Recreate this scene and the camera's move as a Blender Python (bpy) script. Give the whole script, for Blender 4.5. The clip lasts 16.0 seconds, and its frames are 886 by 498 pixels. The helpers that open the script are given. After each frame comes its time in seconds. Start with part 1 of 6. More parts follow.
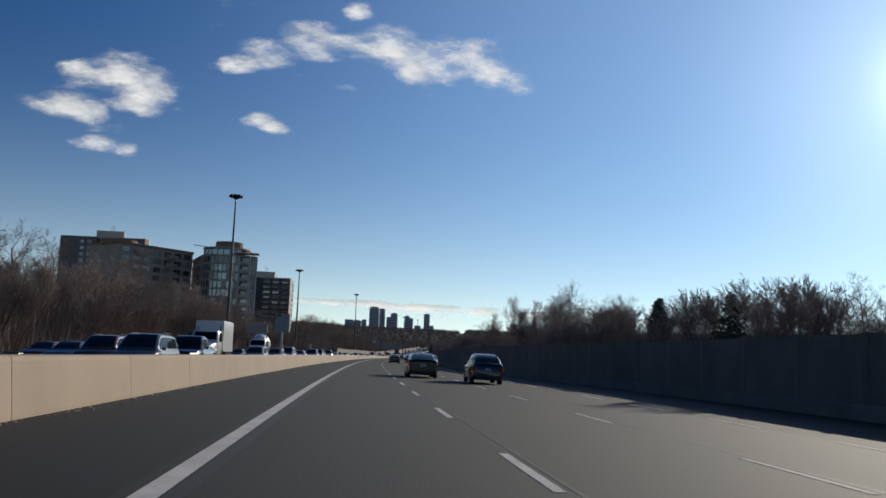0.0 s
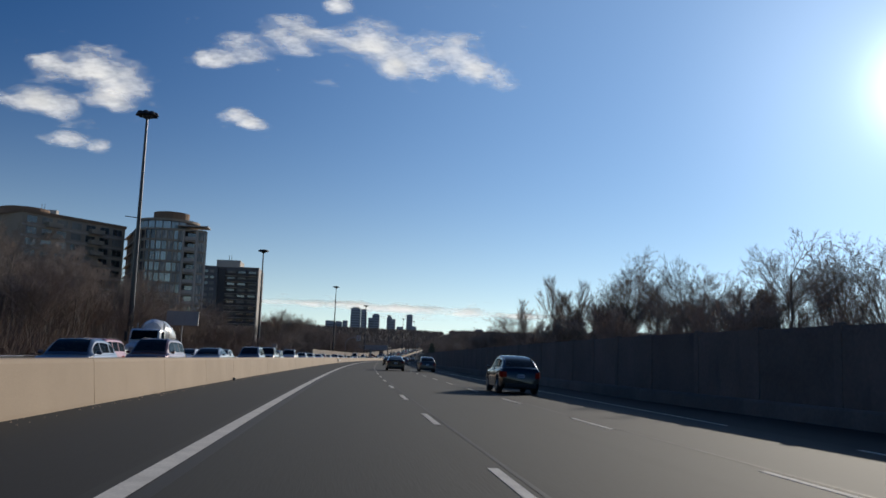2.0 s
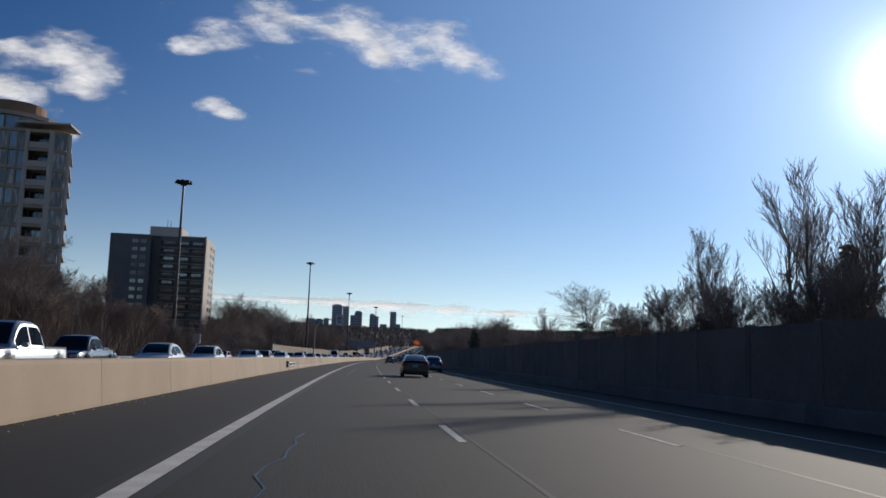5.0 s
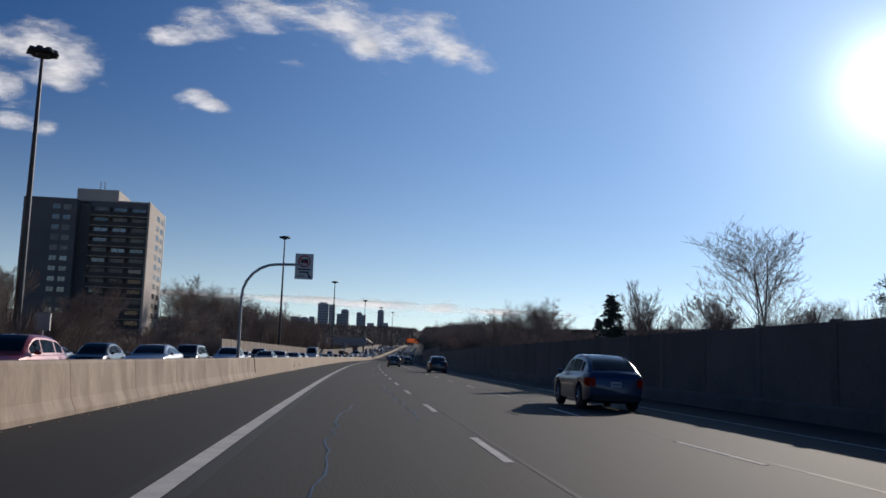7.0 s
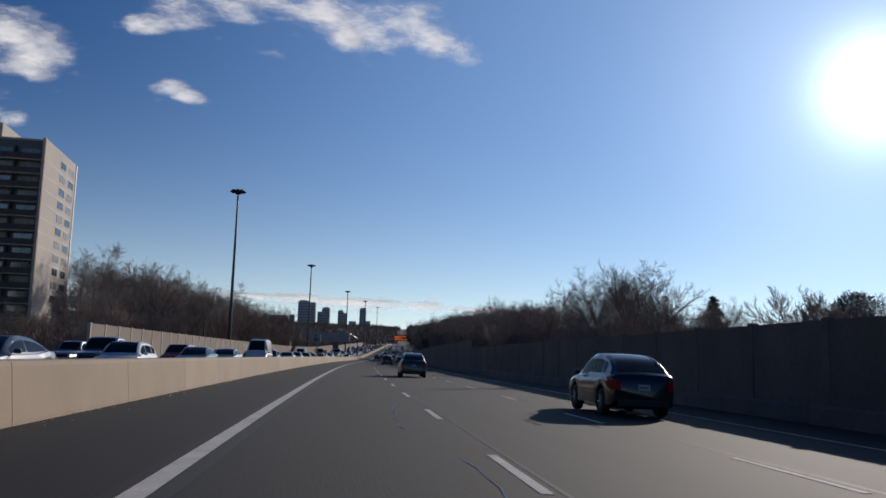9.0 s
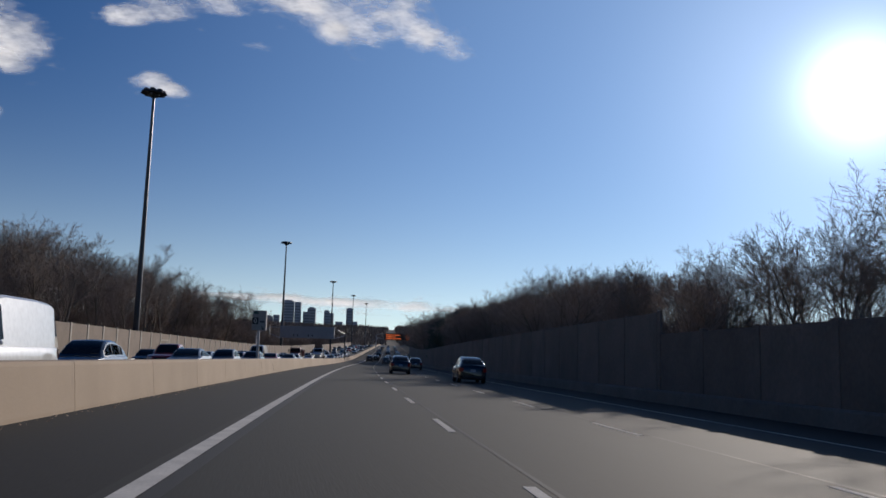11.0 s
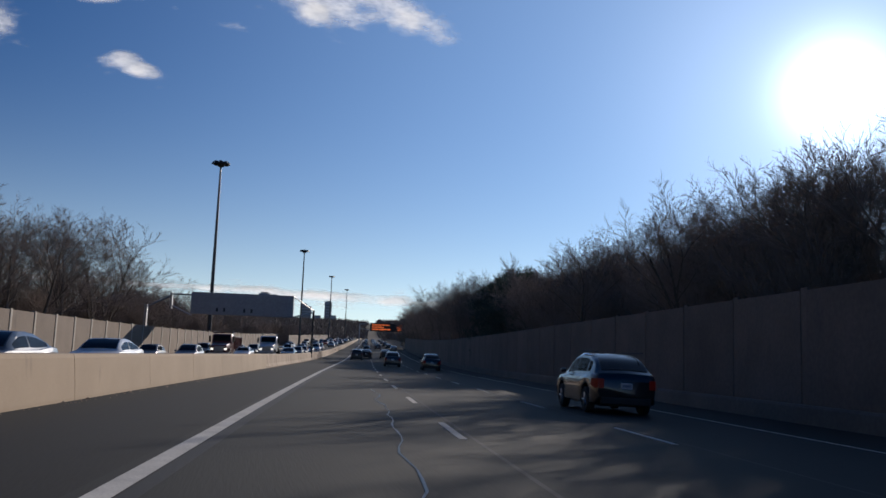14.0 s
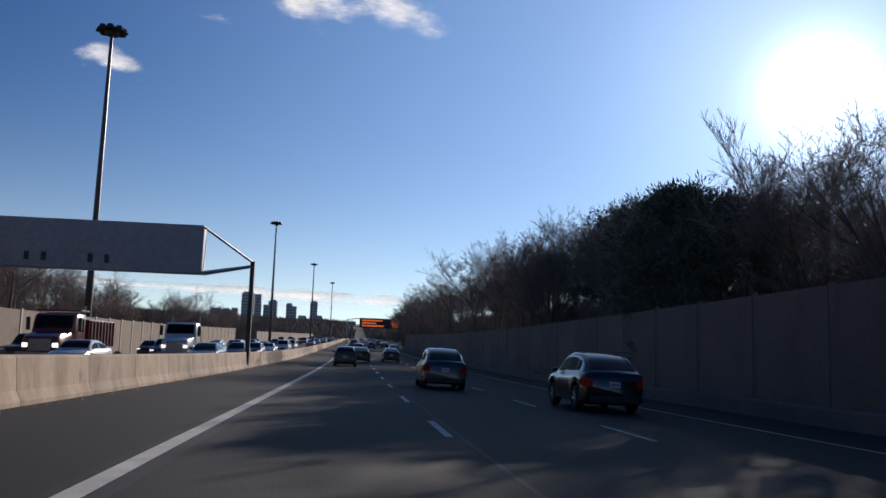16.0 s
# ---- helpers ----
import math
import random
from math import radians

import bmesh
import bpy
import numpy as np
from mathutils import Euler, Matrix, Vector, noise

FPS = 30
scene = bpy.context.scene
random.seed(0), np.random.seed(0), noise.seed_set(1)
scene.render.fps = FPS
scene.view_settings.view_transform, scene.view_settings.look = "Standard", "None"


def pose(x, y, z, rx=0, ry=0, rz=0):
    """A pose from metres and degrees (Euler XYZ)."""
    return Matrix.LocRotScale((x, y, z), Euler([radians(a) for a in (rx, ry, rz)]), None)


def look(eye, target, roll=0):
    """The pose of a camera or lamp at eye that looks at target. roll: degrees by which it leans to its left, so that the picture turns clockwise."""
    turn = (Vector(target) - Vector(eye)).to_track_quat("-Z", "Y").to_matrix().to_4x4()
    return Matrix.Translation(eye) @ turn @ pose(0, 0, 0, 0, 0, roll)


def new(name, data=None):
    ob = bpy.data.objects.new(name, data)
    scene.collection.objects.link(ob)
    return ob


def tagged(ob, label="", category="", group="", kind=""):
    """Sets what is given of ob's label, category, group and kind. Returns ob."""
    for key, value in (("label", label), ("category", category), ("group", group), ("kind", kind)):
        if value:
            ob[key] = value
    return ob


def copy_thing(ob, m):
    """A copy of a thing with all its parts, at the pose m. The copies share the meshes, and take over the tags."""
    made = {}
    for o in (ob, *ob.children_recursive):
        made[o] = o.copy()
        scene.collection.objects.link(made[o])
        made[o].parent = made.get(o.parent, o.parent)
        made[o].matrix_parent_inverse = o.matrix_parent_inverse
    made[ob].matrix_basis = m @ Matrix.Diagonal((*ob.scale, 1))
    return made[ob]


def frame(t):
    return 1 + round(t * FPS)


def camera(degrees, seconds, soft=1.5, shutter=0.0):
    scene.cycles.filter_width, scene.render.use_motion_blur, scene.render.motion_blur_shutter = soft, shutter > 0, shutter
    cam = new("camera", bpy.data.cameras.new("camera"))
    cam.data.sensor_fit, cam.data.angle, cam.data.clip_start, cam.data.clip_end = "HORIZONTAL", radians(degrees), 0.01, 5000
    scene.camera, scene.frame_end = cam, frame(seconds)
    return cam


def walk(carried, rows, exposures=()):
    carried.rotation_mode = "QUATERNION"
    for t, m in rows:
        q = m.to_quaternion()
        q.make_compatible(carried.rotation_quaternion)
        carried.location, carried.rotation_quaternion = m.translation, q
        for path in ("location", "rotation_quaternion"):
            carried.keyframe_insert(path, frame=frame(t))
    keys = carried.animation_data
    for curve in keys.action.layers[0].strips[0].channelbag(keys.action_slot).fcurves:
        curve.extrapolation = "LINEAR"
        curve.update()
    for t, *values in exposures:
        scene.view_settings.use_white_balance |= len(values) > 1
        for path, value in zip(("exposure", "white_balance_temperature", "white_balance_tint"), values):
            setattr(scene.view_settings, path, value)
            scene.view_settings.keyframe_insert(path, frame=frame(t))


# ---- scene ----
# Camera and its way along the left lane.
cam = camera(55.0, 16.0, soft=1.6)
PATH = [
    (0.0, pose(-0.150, 0.000, 1.120, 97.284, -2.224, -5.911)),
    (0.5, pose(-0.090, 13.764, 1.120, 97.364, -2.165, -6.226)),
    (1.0, pose(0.067, 27.550, 1.120, 97.380, -2.065, -6.547)),
    (1.5, pose(0.290, 41.383, 1.120, 97.407, -1.942, -6.830)),
    (2.0, pose(0.564, 55.280, 1.120, 97.431, -1.976, -7.152)),
    (2.5, pose(0.866, 69.245, 1.120, 97.415, -1.930, -7.446)),
    (3.0, pose(1.235, 83.264, 1.120, 97.373, -1.919, -7.673)),
    (3.5, pose(1.620, 97.314, 1.120, 97.421, -1.870, -7.850)),
    (4.0, pose(2.010, 111.375, 1.120, 97.397, -1.832, -7.973)),
    (4.5, pose(2.426, 125.438, 1.120, 97.392, -1.842, -8.166)),
    (5.0, pose(2.880, 139.499, 1.120, 97.386, -1.853, -8.360)),
    (5.5, pose(3.385, 153.558, 1.120, 97.380, -1.863, -8.554)),
    (6.0, pose(3.953, 167.613, 1.120, 97.374, -1.874, -8.747)),
    (6.5, pose(4.591, 181.662, 1.120, 97.368, -1.884, -8.941)),
    (7.0, pose(5.307, 195.705, 1.120, 97.381, -1.818, -9.258)),
    (7.5, pose(6.099, 209.745, 1.120, 97.324, -1.850, -9.561)),
    (8.0, pose(6.967, 223.790, 1.120, 97.325, -1.909, -9.860)),
    (8.5, pose(7.905, 237.844, 1.120, 97.345, -1.957, -10.166)),
    (9.0, pose(8.905, 251.909, 1.120, 97.362, -1.790, -10.488)),
    (9.5, pose(9.959, 265.980, 1.120, 97.316, -1.813, -10.754)),
    (10.0, pose(11.064, 280.054, 1.120, 97.369, -1.789, -10.962)),
    (10.5, pose(12.222, 294.127, 1.120, 97.422, -1.765, -11.170)),
    (11.0, pose(13.433, 308.190, 1.120, 97.476, -1.742, -11.378)),
    (11.5, pose(14.668, 322.228, 1.120, 97.569, -1.718, -11.586)),
    (12.0, pose(15.937, 336.197, 1.120, 97.722, -1.694, -11.794)),
    (12.5, pose(17.315, 350.033, 1.120, 97.092, -2.047, -12.055)),
    (13.0, pose(18.694, 363.703, 1.120, 97.199, -2.278, -12.316)),
    (13.5, pose(20.158, 377.193, 1.120, 97.206, -2.436, -12.548)),
    (14.0, pose(21.632, 390.559, 1.120, 97.266, -2.176, -12.806)),
    (14.5, pose(23.201, 403.852, 1.120, 97.308, -2.098, -13.041)),
    (15.0, pose(24.768, 417.138, 1.120, 97.328, -2.065, -13.276)),
    (15.5, pose(26.381, 430.427, 1.120, 97.315, -2.043, -13.515)),
    (16.0, pose(28.084, 443.709, 1.120, 97.354, -1.965, -13.692)),
]
walk(cam, PATH, [(0.0, 0.0, 6680, 9), (3.5, -0.02, 6580, 11), (6.5, -0.08, 6520, 14), (9.5, -0.18, 6500, 15), (12.5, -0.12, 6500, 14), (14.5, 0.0, 6560, 15), (16.0, 0.12, 6600, 16)])

# World: clear winter sky, low sun ahead to the right of the road.
SUN_AZ, SUN_EL = 37.8, 17.0
world = bpy.data.worlds.new("sky")
scene.world = world
world.use_nodes = True
wn = world.node_tree
wn.nodes.clear()
w_out = wn.nodes.new("ShaderNodeOutputWorld")
w_bg = wn.nodes.new("ShaderNodeBackground")
w_sky = wn.nodes.new("ShaderNodeTexSky")
w_sky.sky_type = "NISHITA"
w_sky.sun_disc = False
w_sky.sun_elevation = radians(SUN_EL)
w_sky.sun_rotation = radians(SUN_AZ)
w_sky.air_density, w_sky.dust_density, w_sky.ozone_density = 1.0, 0.0, 4.0
sd = Vector((math.sin(radians(SUN_AZ)) * math.cos(radians(SUN_EL)), math.cos(radians(SUN_AZ)) * math.cos(radians(SUN_EL)), math.sin(radians(SUN_EL))))
# Bright aureole of thin haze round the sun.
w_tc = wn.nodes.new("ShaderNodeTexCoord")
w_dot = wn.nodes.new("ShaderNodeVectorMath")
w_dot.operation = "DOT_PRODUCT"
w_nrm = wn.nodes.new("ShaderNodeVectorMath")
w_nrm.operation = "NORMALIZE"
wn.links.new(w_tc.outputs["Generated"], w_nrm.inputs[0])
wn.links.new(w_nrm.outputs[0], w_dot.inputs[0])
w_dot.inputs[1].default_value = sd
w_clip = wn.nodes.new("ShaderNodeMath")
w_clip.operation = "MAXIMUM"
w_clip.inputs[1].default_value = 0.0
wn.links.new(w_dot.outputs["Value"], w_clip.inputs[0])


def halo(power, strength):
    a, b = wn.nodes.new("ShaderNodeMath"), wn.nodes.new("ShaderNodeMath")
    a.operation, b.operation = "POWER", "MULTIPLY"
    a.inputs[1].default_value, b.inputs[1].default_value = power, strength
    wn.links.new(w_clip.outputs[0], a.inputs[0])
    wn.links.new(a.outputs[0], b.inputs[0])
    return b.outputs[0]


w_add = wn.nodes.new("ShaderNodeMath")
w_add2, w_add3 = wn.nodes.new("ShaderNodeMath"), wn.nodes.new("ShaderNodeMath")
wn.links.new(halo(800, 30.0), w_add2.inputs[0])
wn.links.new(halo(60, 7.5), w_add2.inputs[1])
w_add3.inputs[0].default_value = 0.0
wn.links.new(w_add2.outputs[0], w_add3.inputs[1])
# Pale haze low over the horizon.
w_sep = wn.nodes.new("ShaderNodeSeparateXYZ")
wn.links.new(w_nrm.outputs[0], w_sep.inputs[0])
w_up = wn.nodes.new("ShaderNodeMath")
w_up.operation = "ABSOLUTE"
wn.links.new(w_sep.outputs["Z"], w_up.inputs[0])
w_low = wn.nodes.new("ShaderNodeMath")
w_low.operation = "SUBTRACT"
w_low.inputs[0].default_value = 1.0
wn.links.new(w_up.outputs[0], w_low.inputs[1])
w_pow = wn.nodes.new("ShaderNodeMath")
w_pow.operation = "POWER"
w_pow.inputs[1].default_value = 9.5
wn.links.new(w_low.outputs[0], w_pow.inputs[0])
w_hz = wn.nodes.new("ShaderNodeMath")
w_hz.operation = "MULTIPLY_ADD"
w_hz.inputs[1].default_value = 10.6
wn.links.new(w_pow.outputs[0], w_hz.inputs[0])
wn.links.new(w_add3.outputs[0], w_hz.inputs[2])
wn.links.new(w_hz.outputs[0], w_add.inputs[0])
w_add.inputs[1].default_value = 0.0
w_hs = wn.nodes.new("ShaderNodeHueSaturation")
w_hs.inputs["Saturation"].default_value = 1.32
w_hs.inputs["Hue"].default_value = 0.515
wn.links.new(w_sky.outputs[0], w_hs.inputs["Color"])
w_mix = wn.nodes.new("ShaderNodeVectorMath")
w_mix.operation = "ADD"
w_col = wn.nodes.new("ShaderNodeVectorMath")
w_col.operation = "SCALE"
w_col.inputs[0].default_value = (0.84, 0.955, 1.0)
wn.links.new(w_add.outputs[0], w_col.inputs["Scale"])
w_wide = wn.nodes.new("ShaderNodeVectorMath")
w_wide.operation = "SCALE"
w_wide.inputs[0].default_value = (0.50, 0.74, 1.0)
wn.links.new(halo(5, 9.0), w_wide.inputs["Scale"])
w_sum = wn.nodes.new("ShaderNodeVectorMath")
w_sum.operation = "ADD"
wn.links.new(w_hs.outputs[0], w_sum.inputs[0])
wn.links.new(w_wide.outputs[0], w_sum.inputs[1])
wn.links.new(w_sum.outputs[0], w_mix.inputs[0])
wn.links.new(w_col.outputs[0], w_mix.inputs[1])
w_bg.inputs["Strength"].default_value = 0.054
wn.links.new(w_mix.outputs[0], w_bg.inputs[0])
wn.links.new(w_bg.outputs[0], w_out.inputs[0])

sun_data = bpy.data.lights.new("sun", "SUN")
sun_data.energy, sun_data.angle, sun_data.color = 3.4, radians(0.53), (1.0, 0.92, 0.80)
sun = new("sun", sun_data)
sun.matrix_world = look(sd * 100, (0, 0, 0))
scene.view_settings.exposure = 0.0

# ---- materials ----
def mat(name, a, b=None, rough=0.7, metal=0.0, scale=1.0, fine=18.0, bump=0.2, dist=0.01, vary=0.0, stretch=None, spec=0.5, detail=6.0, mid=0.5, width=0.25, streak=None):
    """Two-scale noise between colours a and b, with fine relief. vary: value change from object to object."""
    m = bpy.data.materials.new(name)
    m.use_nodes = True
    nt = m.node_tree
    N, L = nt.nodes, nt.links
    p = N["Principled BSDF"]
    b = b or tuple(c * 0.75 for c in a)
    tc = N.new("ShaderNodeTexCoord")
    mp = N.new("ShaderNodeMapping")
    if stretch:
        mp.inputs["Scale"].default_value = stretch
    oi = N.new("ShaderNodeObjectInfo")
    shift = N.new("ShaderNodeVectorMath")
    shift.operation = "MULTIPLY_ADD"
    shift.inputs[1].default_value = (37.0, 53.0, 0.0) if vary else (0, 0, 0)
    L.new(oi.outputs["Random"], shift.inputs[0])
    L.new(tc.outputs["Object"], shift.inputs[2])
    L.new(shift.outputs[0], mp.inputs[0])
    n1, n2 = N.new("ShaderNodeTexNoise"), N.new("ShaderNodeTexNoise")
    n1.inputs["Scale"].default_value, n2.inputs["Scale"].default_value = scale, fine
    n1.inputs["Detail"].default_value, n2.inputs["Detail"].default_value = detail, 3.0
    L.new(mp.outputs[0], n1.inputs[0])
    L.new(mp.outputs[0], n2.inputs[0])
    r = N.new("ShaderNodeMapRange")
    r.inputs[1].default_value, r.inputs[2].default_value = mid - width, mid + width
    L.new(n1.outputs[0], r.inputs[0])
    mx = N.new("ShaderNodeMix")
    mx.data_type = "RGBA"
    mx.inputs[6].default_value, mx.inputs[7].default_value = (*a, 1), (*b, 1)
    L.new(r.outputs[0], mx.inputs[0])
    base = mx.outputs[2]
    if streak:
        colour, size, level = streak
        m3, n3, r3, x3 = N.new("ShaderNodeMapping"), N.new("ShaderNodeTexNoise"), N.new("ShaderNodeMapRange"), N.new("ShaderNodeMix")
        m3.inputs["Scale"].default_value = size
        n3.inputs["Scale"].default_value, n3.inputs["Detail"].default_value = 1.0, 5.0
        r3.inputs[1].default_value, r3.inputs[2].default_value, r3.inputs[4].default_value = level, level + 0.10, 0.8
        x3.data_type = "RGBA"
        x3.inputs[7].default_value = (*colour, 1)
        L.new(shift.outputs[0], m3.inputs[0])
        L.new(m3.outputs[0], n3.inputs[0])
        L.new(n3.outputs[0], r3.inputs[0])
        L.new(r3.outputs[0], x3.inputs[0])
        L.new(base, x3.inputs[6])
        base = x3.outputs[2]
    hs = N.new("ShaderNodeHueSaturation")
    L.new(base, hs.inputs["Color"])
    mm = N.new("ShaderNodeMath")
    mm.operation = "MULTIPLY_ADD"
    mm.inputs[1].default_value, mm.inputs[2].default_value = 0.5, 0.75
    L.new(n2.outputs[0], mm.inputs[0])
    val = mm.outputs[0]
    if vary:
        mv = N.new("ShaderNodeMath")
        mv.operation = "MULTIPLY_ADD"
        mv.inputs[1].default_value, mv.inputs[2].default_value = 2 * vary, 1 - vary
        L.new(oi.outputs["Random"], mv.inputs[0])
        mu = N.new("ShaderNodeMath")
        mu.operation = "MULTIPLY"
        L.new(val, mu.inputs[0])
        L.new(mv.outputs[0], mu.inputs[1])
        val = mu.outputs[0]
    L.new(val, hs.inputs["Value"])
    L.new(hs.outputs[0], p.inputs["Base Color"])
    p.inputs["Roughness"].default_value, p.inputs["Metallic"].default_value = rough, metal
    p.inputs["Specular IOR Level"].default_value = spec
    if bump:
        bp = N.new("ShaderNodeBump")
        bp.inputs["Strength"].default_value, bp.inputs["Distance"].default_value = bump, dist
        L.new(n2.outputs[0], bp.inputs["Height"])
        L.new(bp.outputs[0], p.inputs["Normal"])
    return m


def glow(name, colour, strength, base=(0.05, 0.05, 0.05)):
    m = mat(name, base, rough=0.3, bump=0)
    p = m.node_tree.nodes["Principled BSDF"]
    p.inputs["Emission Color"].default_value = (*colour, 1)
    p.inputs["Emission Strength"].default_value = strength
    return m


M = {}
M["asphalt"] = mat("asphalt", (0.0166, 0.0182, 0.0160), (0.0120, 0.0132, 0.0118), rough=0.84, scale=0.35, fine=40, bump=0.35, dist=0.006, stretch=(1.0, 0.06, 1.0), spec=0.35, streak=((0.0108, 0.0116, 0.0105), (0.9, 0.025, 1.0), 0.56))
M["asphalt_old"] = mat("shoulder asphalt", (0.0150, 0.0152, 0.0142), (0.0100, 0.0102, 0.0096), rough=0.85, scale=0.5, fine=40, bump=0.4, dist=0.006, stretch=(1.0, 0.1, 1.0), spec=0.3)
M["paint"] = mat("road paint", (0.66, 0.63, 0.565), (0.45, 0.43, 0.39), rough=0.85, scale=2.2, fine=30, bump=0.1, vary=0.12, spec=0.2)
M["seal"] = mat("crack sealant", (0.040, 0.048, 0.056), (0.024, 0.029, 0.035), rough=0.42, scale=4, fine=30)
M["seal_dull"] = mat("dark paving seam", (0.010, 0.010, 0.010), (0.014, 0.014, 0.014), rough=0.75, scale=1.5, fine=20, stretch=(1, 0.2, 1))
M["concrete"] = mat("barrier concrete", (0.405, 0.310, 0.220), (0.335, 0.255, 0.180), rough=0.85, scale=0.55, fine=60, bump=0.15, dist=0.004, vary=0.06, streak=((0.24, 0.19, 0.15), (1.0, 2.2, 0.45), 0.66))
M["concrete_old"] = mat("weathered barrier concrete", (0.42, 0.325, 0.245), (0.25, 0.185, 0.135), rough=0.88, scale=0.9, fine=10, bump=0.45, dist=0.012, vary=0.10, stretch=(1, 1.6, 0.6), mid=0.55, width=0.14, streak=((0.12, 0.09, 0.07), (2.0, 2.6, 1.2), 0.64))
M["spall"] = mat("broken dark concrete", (0.065, 0.055, 0.045), (0.15, 0.115, 0.085), rough=0.95, scale=6, fine=30, bump=0.6, dist=0.01)
M["noise_panel"] = mat("noise wall panel", (0.285, 0.228, 0.182), (0.225, 0.178, 0.142), rough=0.9, scale=0.6, fine=9, bump=0.5, dist=0.015, vary=0.08, streak=((0.19, 0.155, 0.125), (1.0, 0.9, 0.3), 0.60))
M["noise_post"] = mat("noise wall post", (0.50, 0.45, 0.38), (0.42, 0.37, 0.31), rough=0.85, scale=1.0, fine=12, vary=0.05)
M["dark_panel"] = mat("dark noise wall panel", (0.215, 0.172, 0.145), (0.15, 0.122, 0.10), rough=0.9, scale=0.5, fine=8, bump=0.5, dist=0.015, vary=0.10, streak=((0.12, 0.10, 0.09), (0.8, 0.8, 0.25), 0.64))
M["dark_post"] = mat("dim noise wall post", (0.30, 0.27, 0.235), (0.22, 0.20, 0.17), rough=0.85, scale=1.0, fine=12, vary=0.1)
M["soil"] = mat("winter grass and soil", (0.13, 0.10, 0.062), (0.075, 0.06, 0.040), rough=0.95, scale=0.15, fine=3.0, bump=0.8, dist=0.08)
M["steel"] = mat("galvanised steel", (0.42, 0.42, 0.42), (0.32, 0.32, 0.33), rough=0.45, metal=0.7, scale=2, fine=20, bump=0.05, vary=0.05)
M["dark_steel"] = mat("dark painted steel", (0.055, 0.055, 0.058), (0.035, 0.035, 0.04), rough=0.5, metal=0.3, scale=2, fine=20, bump=0.05)
M["bark"] = mat("bark", (0.23, 0.185, 0.15), (0.14, 0.115, 0.09), rough=0.95, scale=3, fine=20, bump=0.6, dist=0.02, vary=0.2)
M["twig"] = mat("twigs", (0.35, 0.28, 0.232), (0.235, 0.185, 0.152), rough=0.95, scale=0.6, fine=8, bump=0, vary=0.25)
M["brush"] = mat("brush", (0.255, 0.19, 0.155), (0.145, 0.112, 0.094), rough=0.95, scale=0.25, fine=4, bump=0)
M["needles"] = mat("conifer needles", (0.12, 0.14, 0.10), (0.075, 0.09, 0.062), rough=0.85, scale=2, fine=12, bump=0, vary=0.2)
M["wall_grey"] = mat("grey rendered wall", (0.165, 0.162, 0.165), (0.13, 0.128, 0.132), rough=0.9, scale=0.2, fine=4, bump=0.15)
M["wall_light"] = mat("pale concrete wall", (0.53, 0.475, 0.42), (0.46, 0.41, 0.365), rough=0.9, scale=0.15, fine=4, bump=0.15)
M["wall_brick"] = mat("brown brick wall", (0.27, 0.17, 0.11), (0.21, 0.135, 0.09), rough=0.9, scale=0.4, fine=8, bump=0.2)
M["wall_tan"] = mat("tan precast wall", (0.40, 0.33, 0.26), (0.34, 0.28, 0.22), rough=0.9, scale=0.3, fine=6, bump=0.15)
# Air haze is mixed into the distant towers' base colour, paler and bluer.
M["wall_hazed"] = mat("haze-tinted tower concrete", (0.30, 0.34, 0.41), (0.24, 0.275, 0.335), rough=0.8, scale=0.02, fine=0.3, bump=0)
M["glass"] = mat("window glass", (0.11, 0.12, 0.125), (0.17, 0.18, 0.19), rough=0.09, metal=0.7, scale=0.1, fine=0.5, bump=0, vary=0.4, spec=0.9)
# Window bands of the far towers carry the same haze tint.
M["hazed_glass"] = mat("haze-tinted window bands", (0.18, 0.21, 0.265), (0.14, 0.165, 0.21), rough=0.25, scale=0.05, fine=0.3, bump=0)
# Parapet concrete darkened to carry the shade it stands in.
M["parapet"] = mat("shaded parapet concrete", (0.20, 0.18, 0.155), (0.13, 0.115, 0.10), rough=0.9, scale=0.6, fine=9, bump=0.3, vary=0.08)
M["blind"] = mat("window with pale blind", (0.34, 0.32, 0.29), (0.20, 0.19, 0.175), rough=0.25, scale=0.6, fine=3, bump=0, vary=0.3)
# Pale base stands in for the bright sky these panes reflect.
M["skylit_glass"] = mat("window glass with painted sky reflection", (0.30, 0.345, 0.36), (0.22, 0.26, 0.28), rough=0.10, metal=0.55, scale=0.3, fine=1.0, bump=0, vary=0.3, spec=0.9)
M["curtained"] = mat("window with drawn curtains", (0.52, 0.50, 0.47), (0.20, 0.23, 0.24), rough=0.22, scale=1.3, fine=3, bump=0, vary=0.25, stretch=(2.0, 2.0, 0.3), mid=0.47, width=0.06)
# Dark brown panels, made darker still for the shaded front.
M["balcony"] = mat("shaded dark brown balcony panels", (0.085, 0.070, 0.060), (0.06, 0.05, 0.045), rough=0.7, scale=0.5, fine=5, bump=0)
M["frame_pale"] = mat("pale window frame", (0.62, 0.60, 0.57), rough=0.6, scale=2, bump=0)
M["mast"] = mat("weathered mast steel", (0.06, 0.06, 0.066), (0.04, 0.04, 0.046), rough=0.36, metal=0.3, scale=0.6, fine=10, bump=0.05)
M["sign_grey"] = mat("dull grey sign sheet", (0.34, 0.34, 0.32), (0.28, 0.28, 0.265), rough=0.6, scale=2, bump=0)
M["sign_green"] = mat("dark green sign patch", (0.05, 0.10, 0.075), (0.04, 0.08, 0.06), rough=0.5, scale=2, bump=0)
M["frame"] = mat("window frame", (0.30, 0.30, 0.30), rough=0.5, scale=2, bump=0)
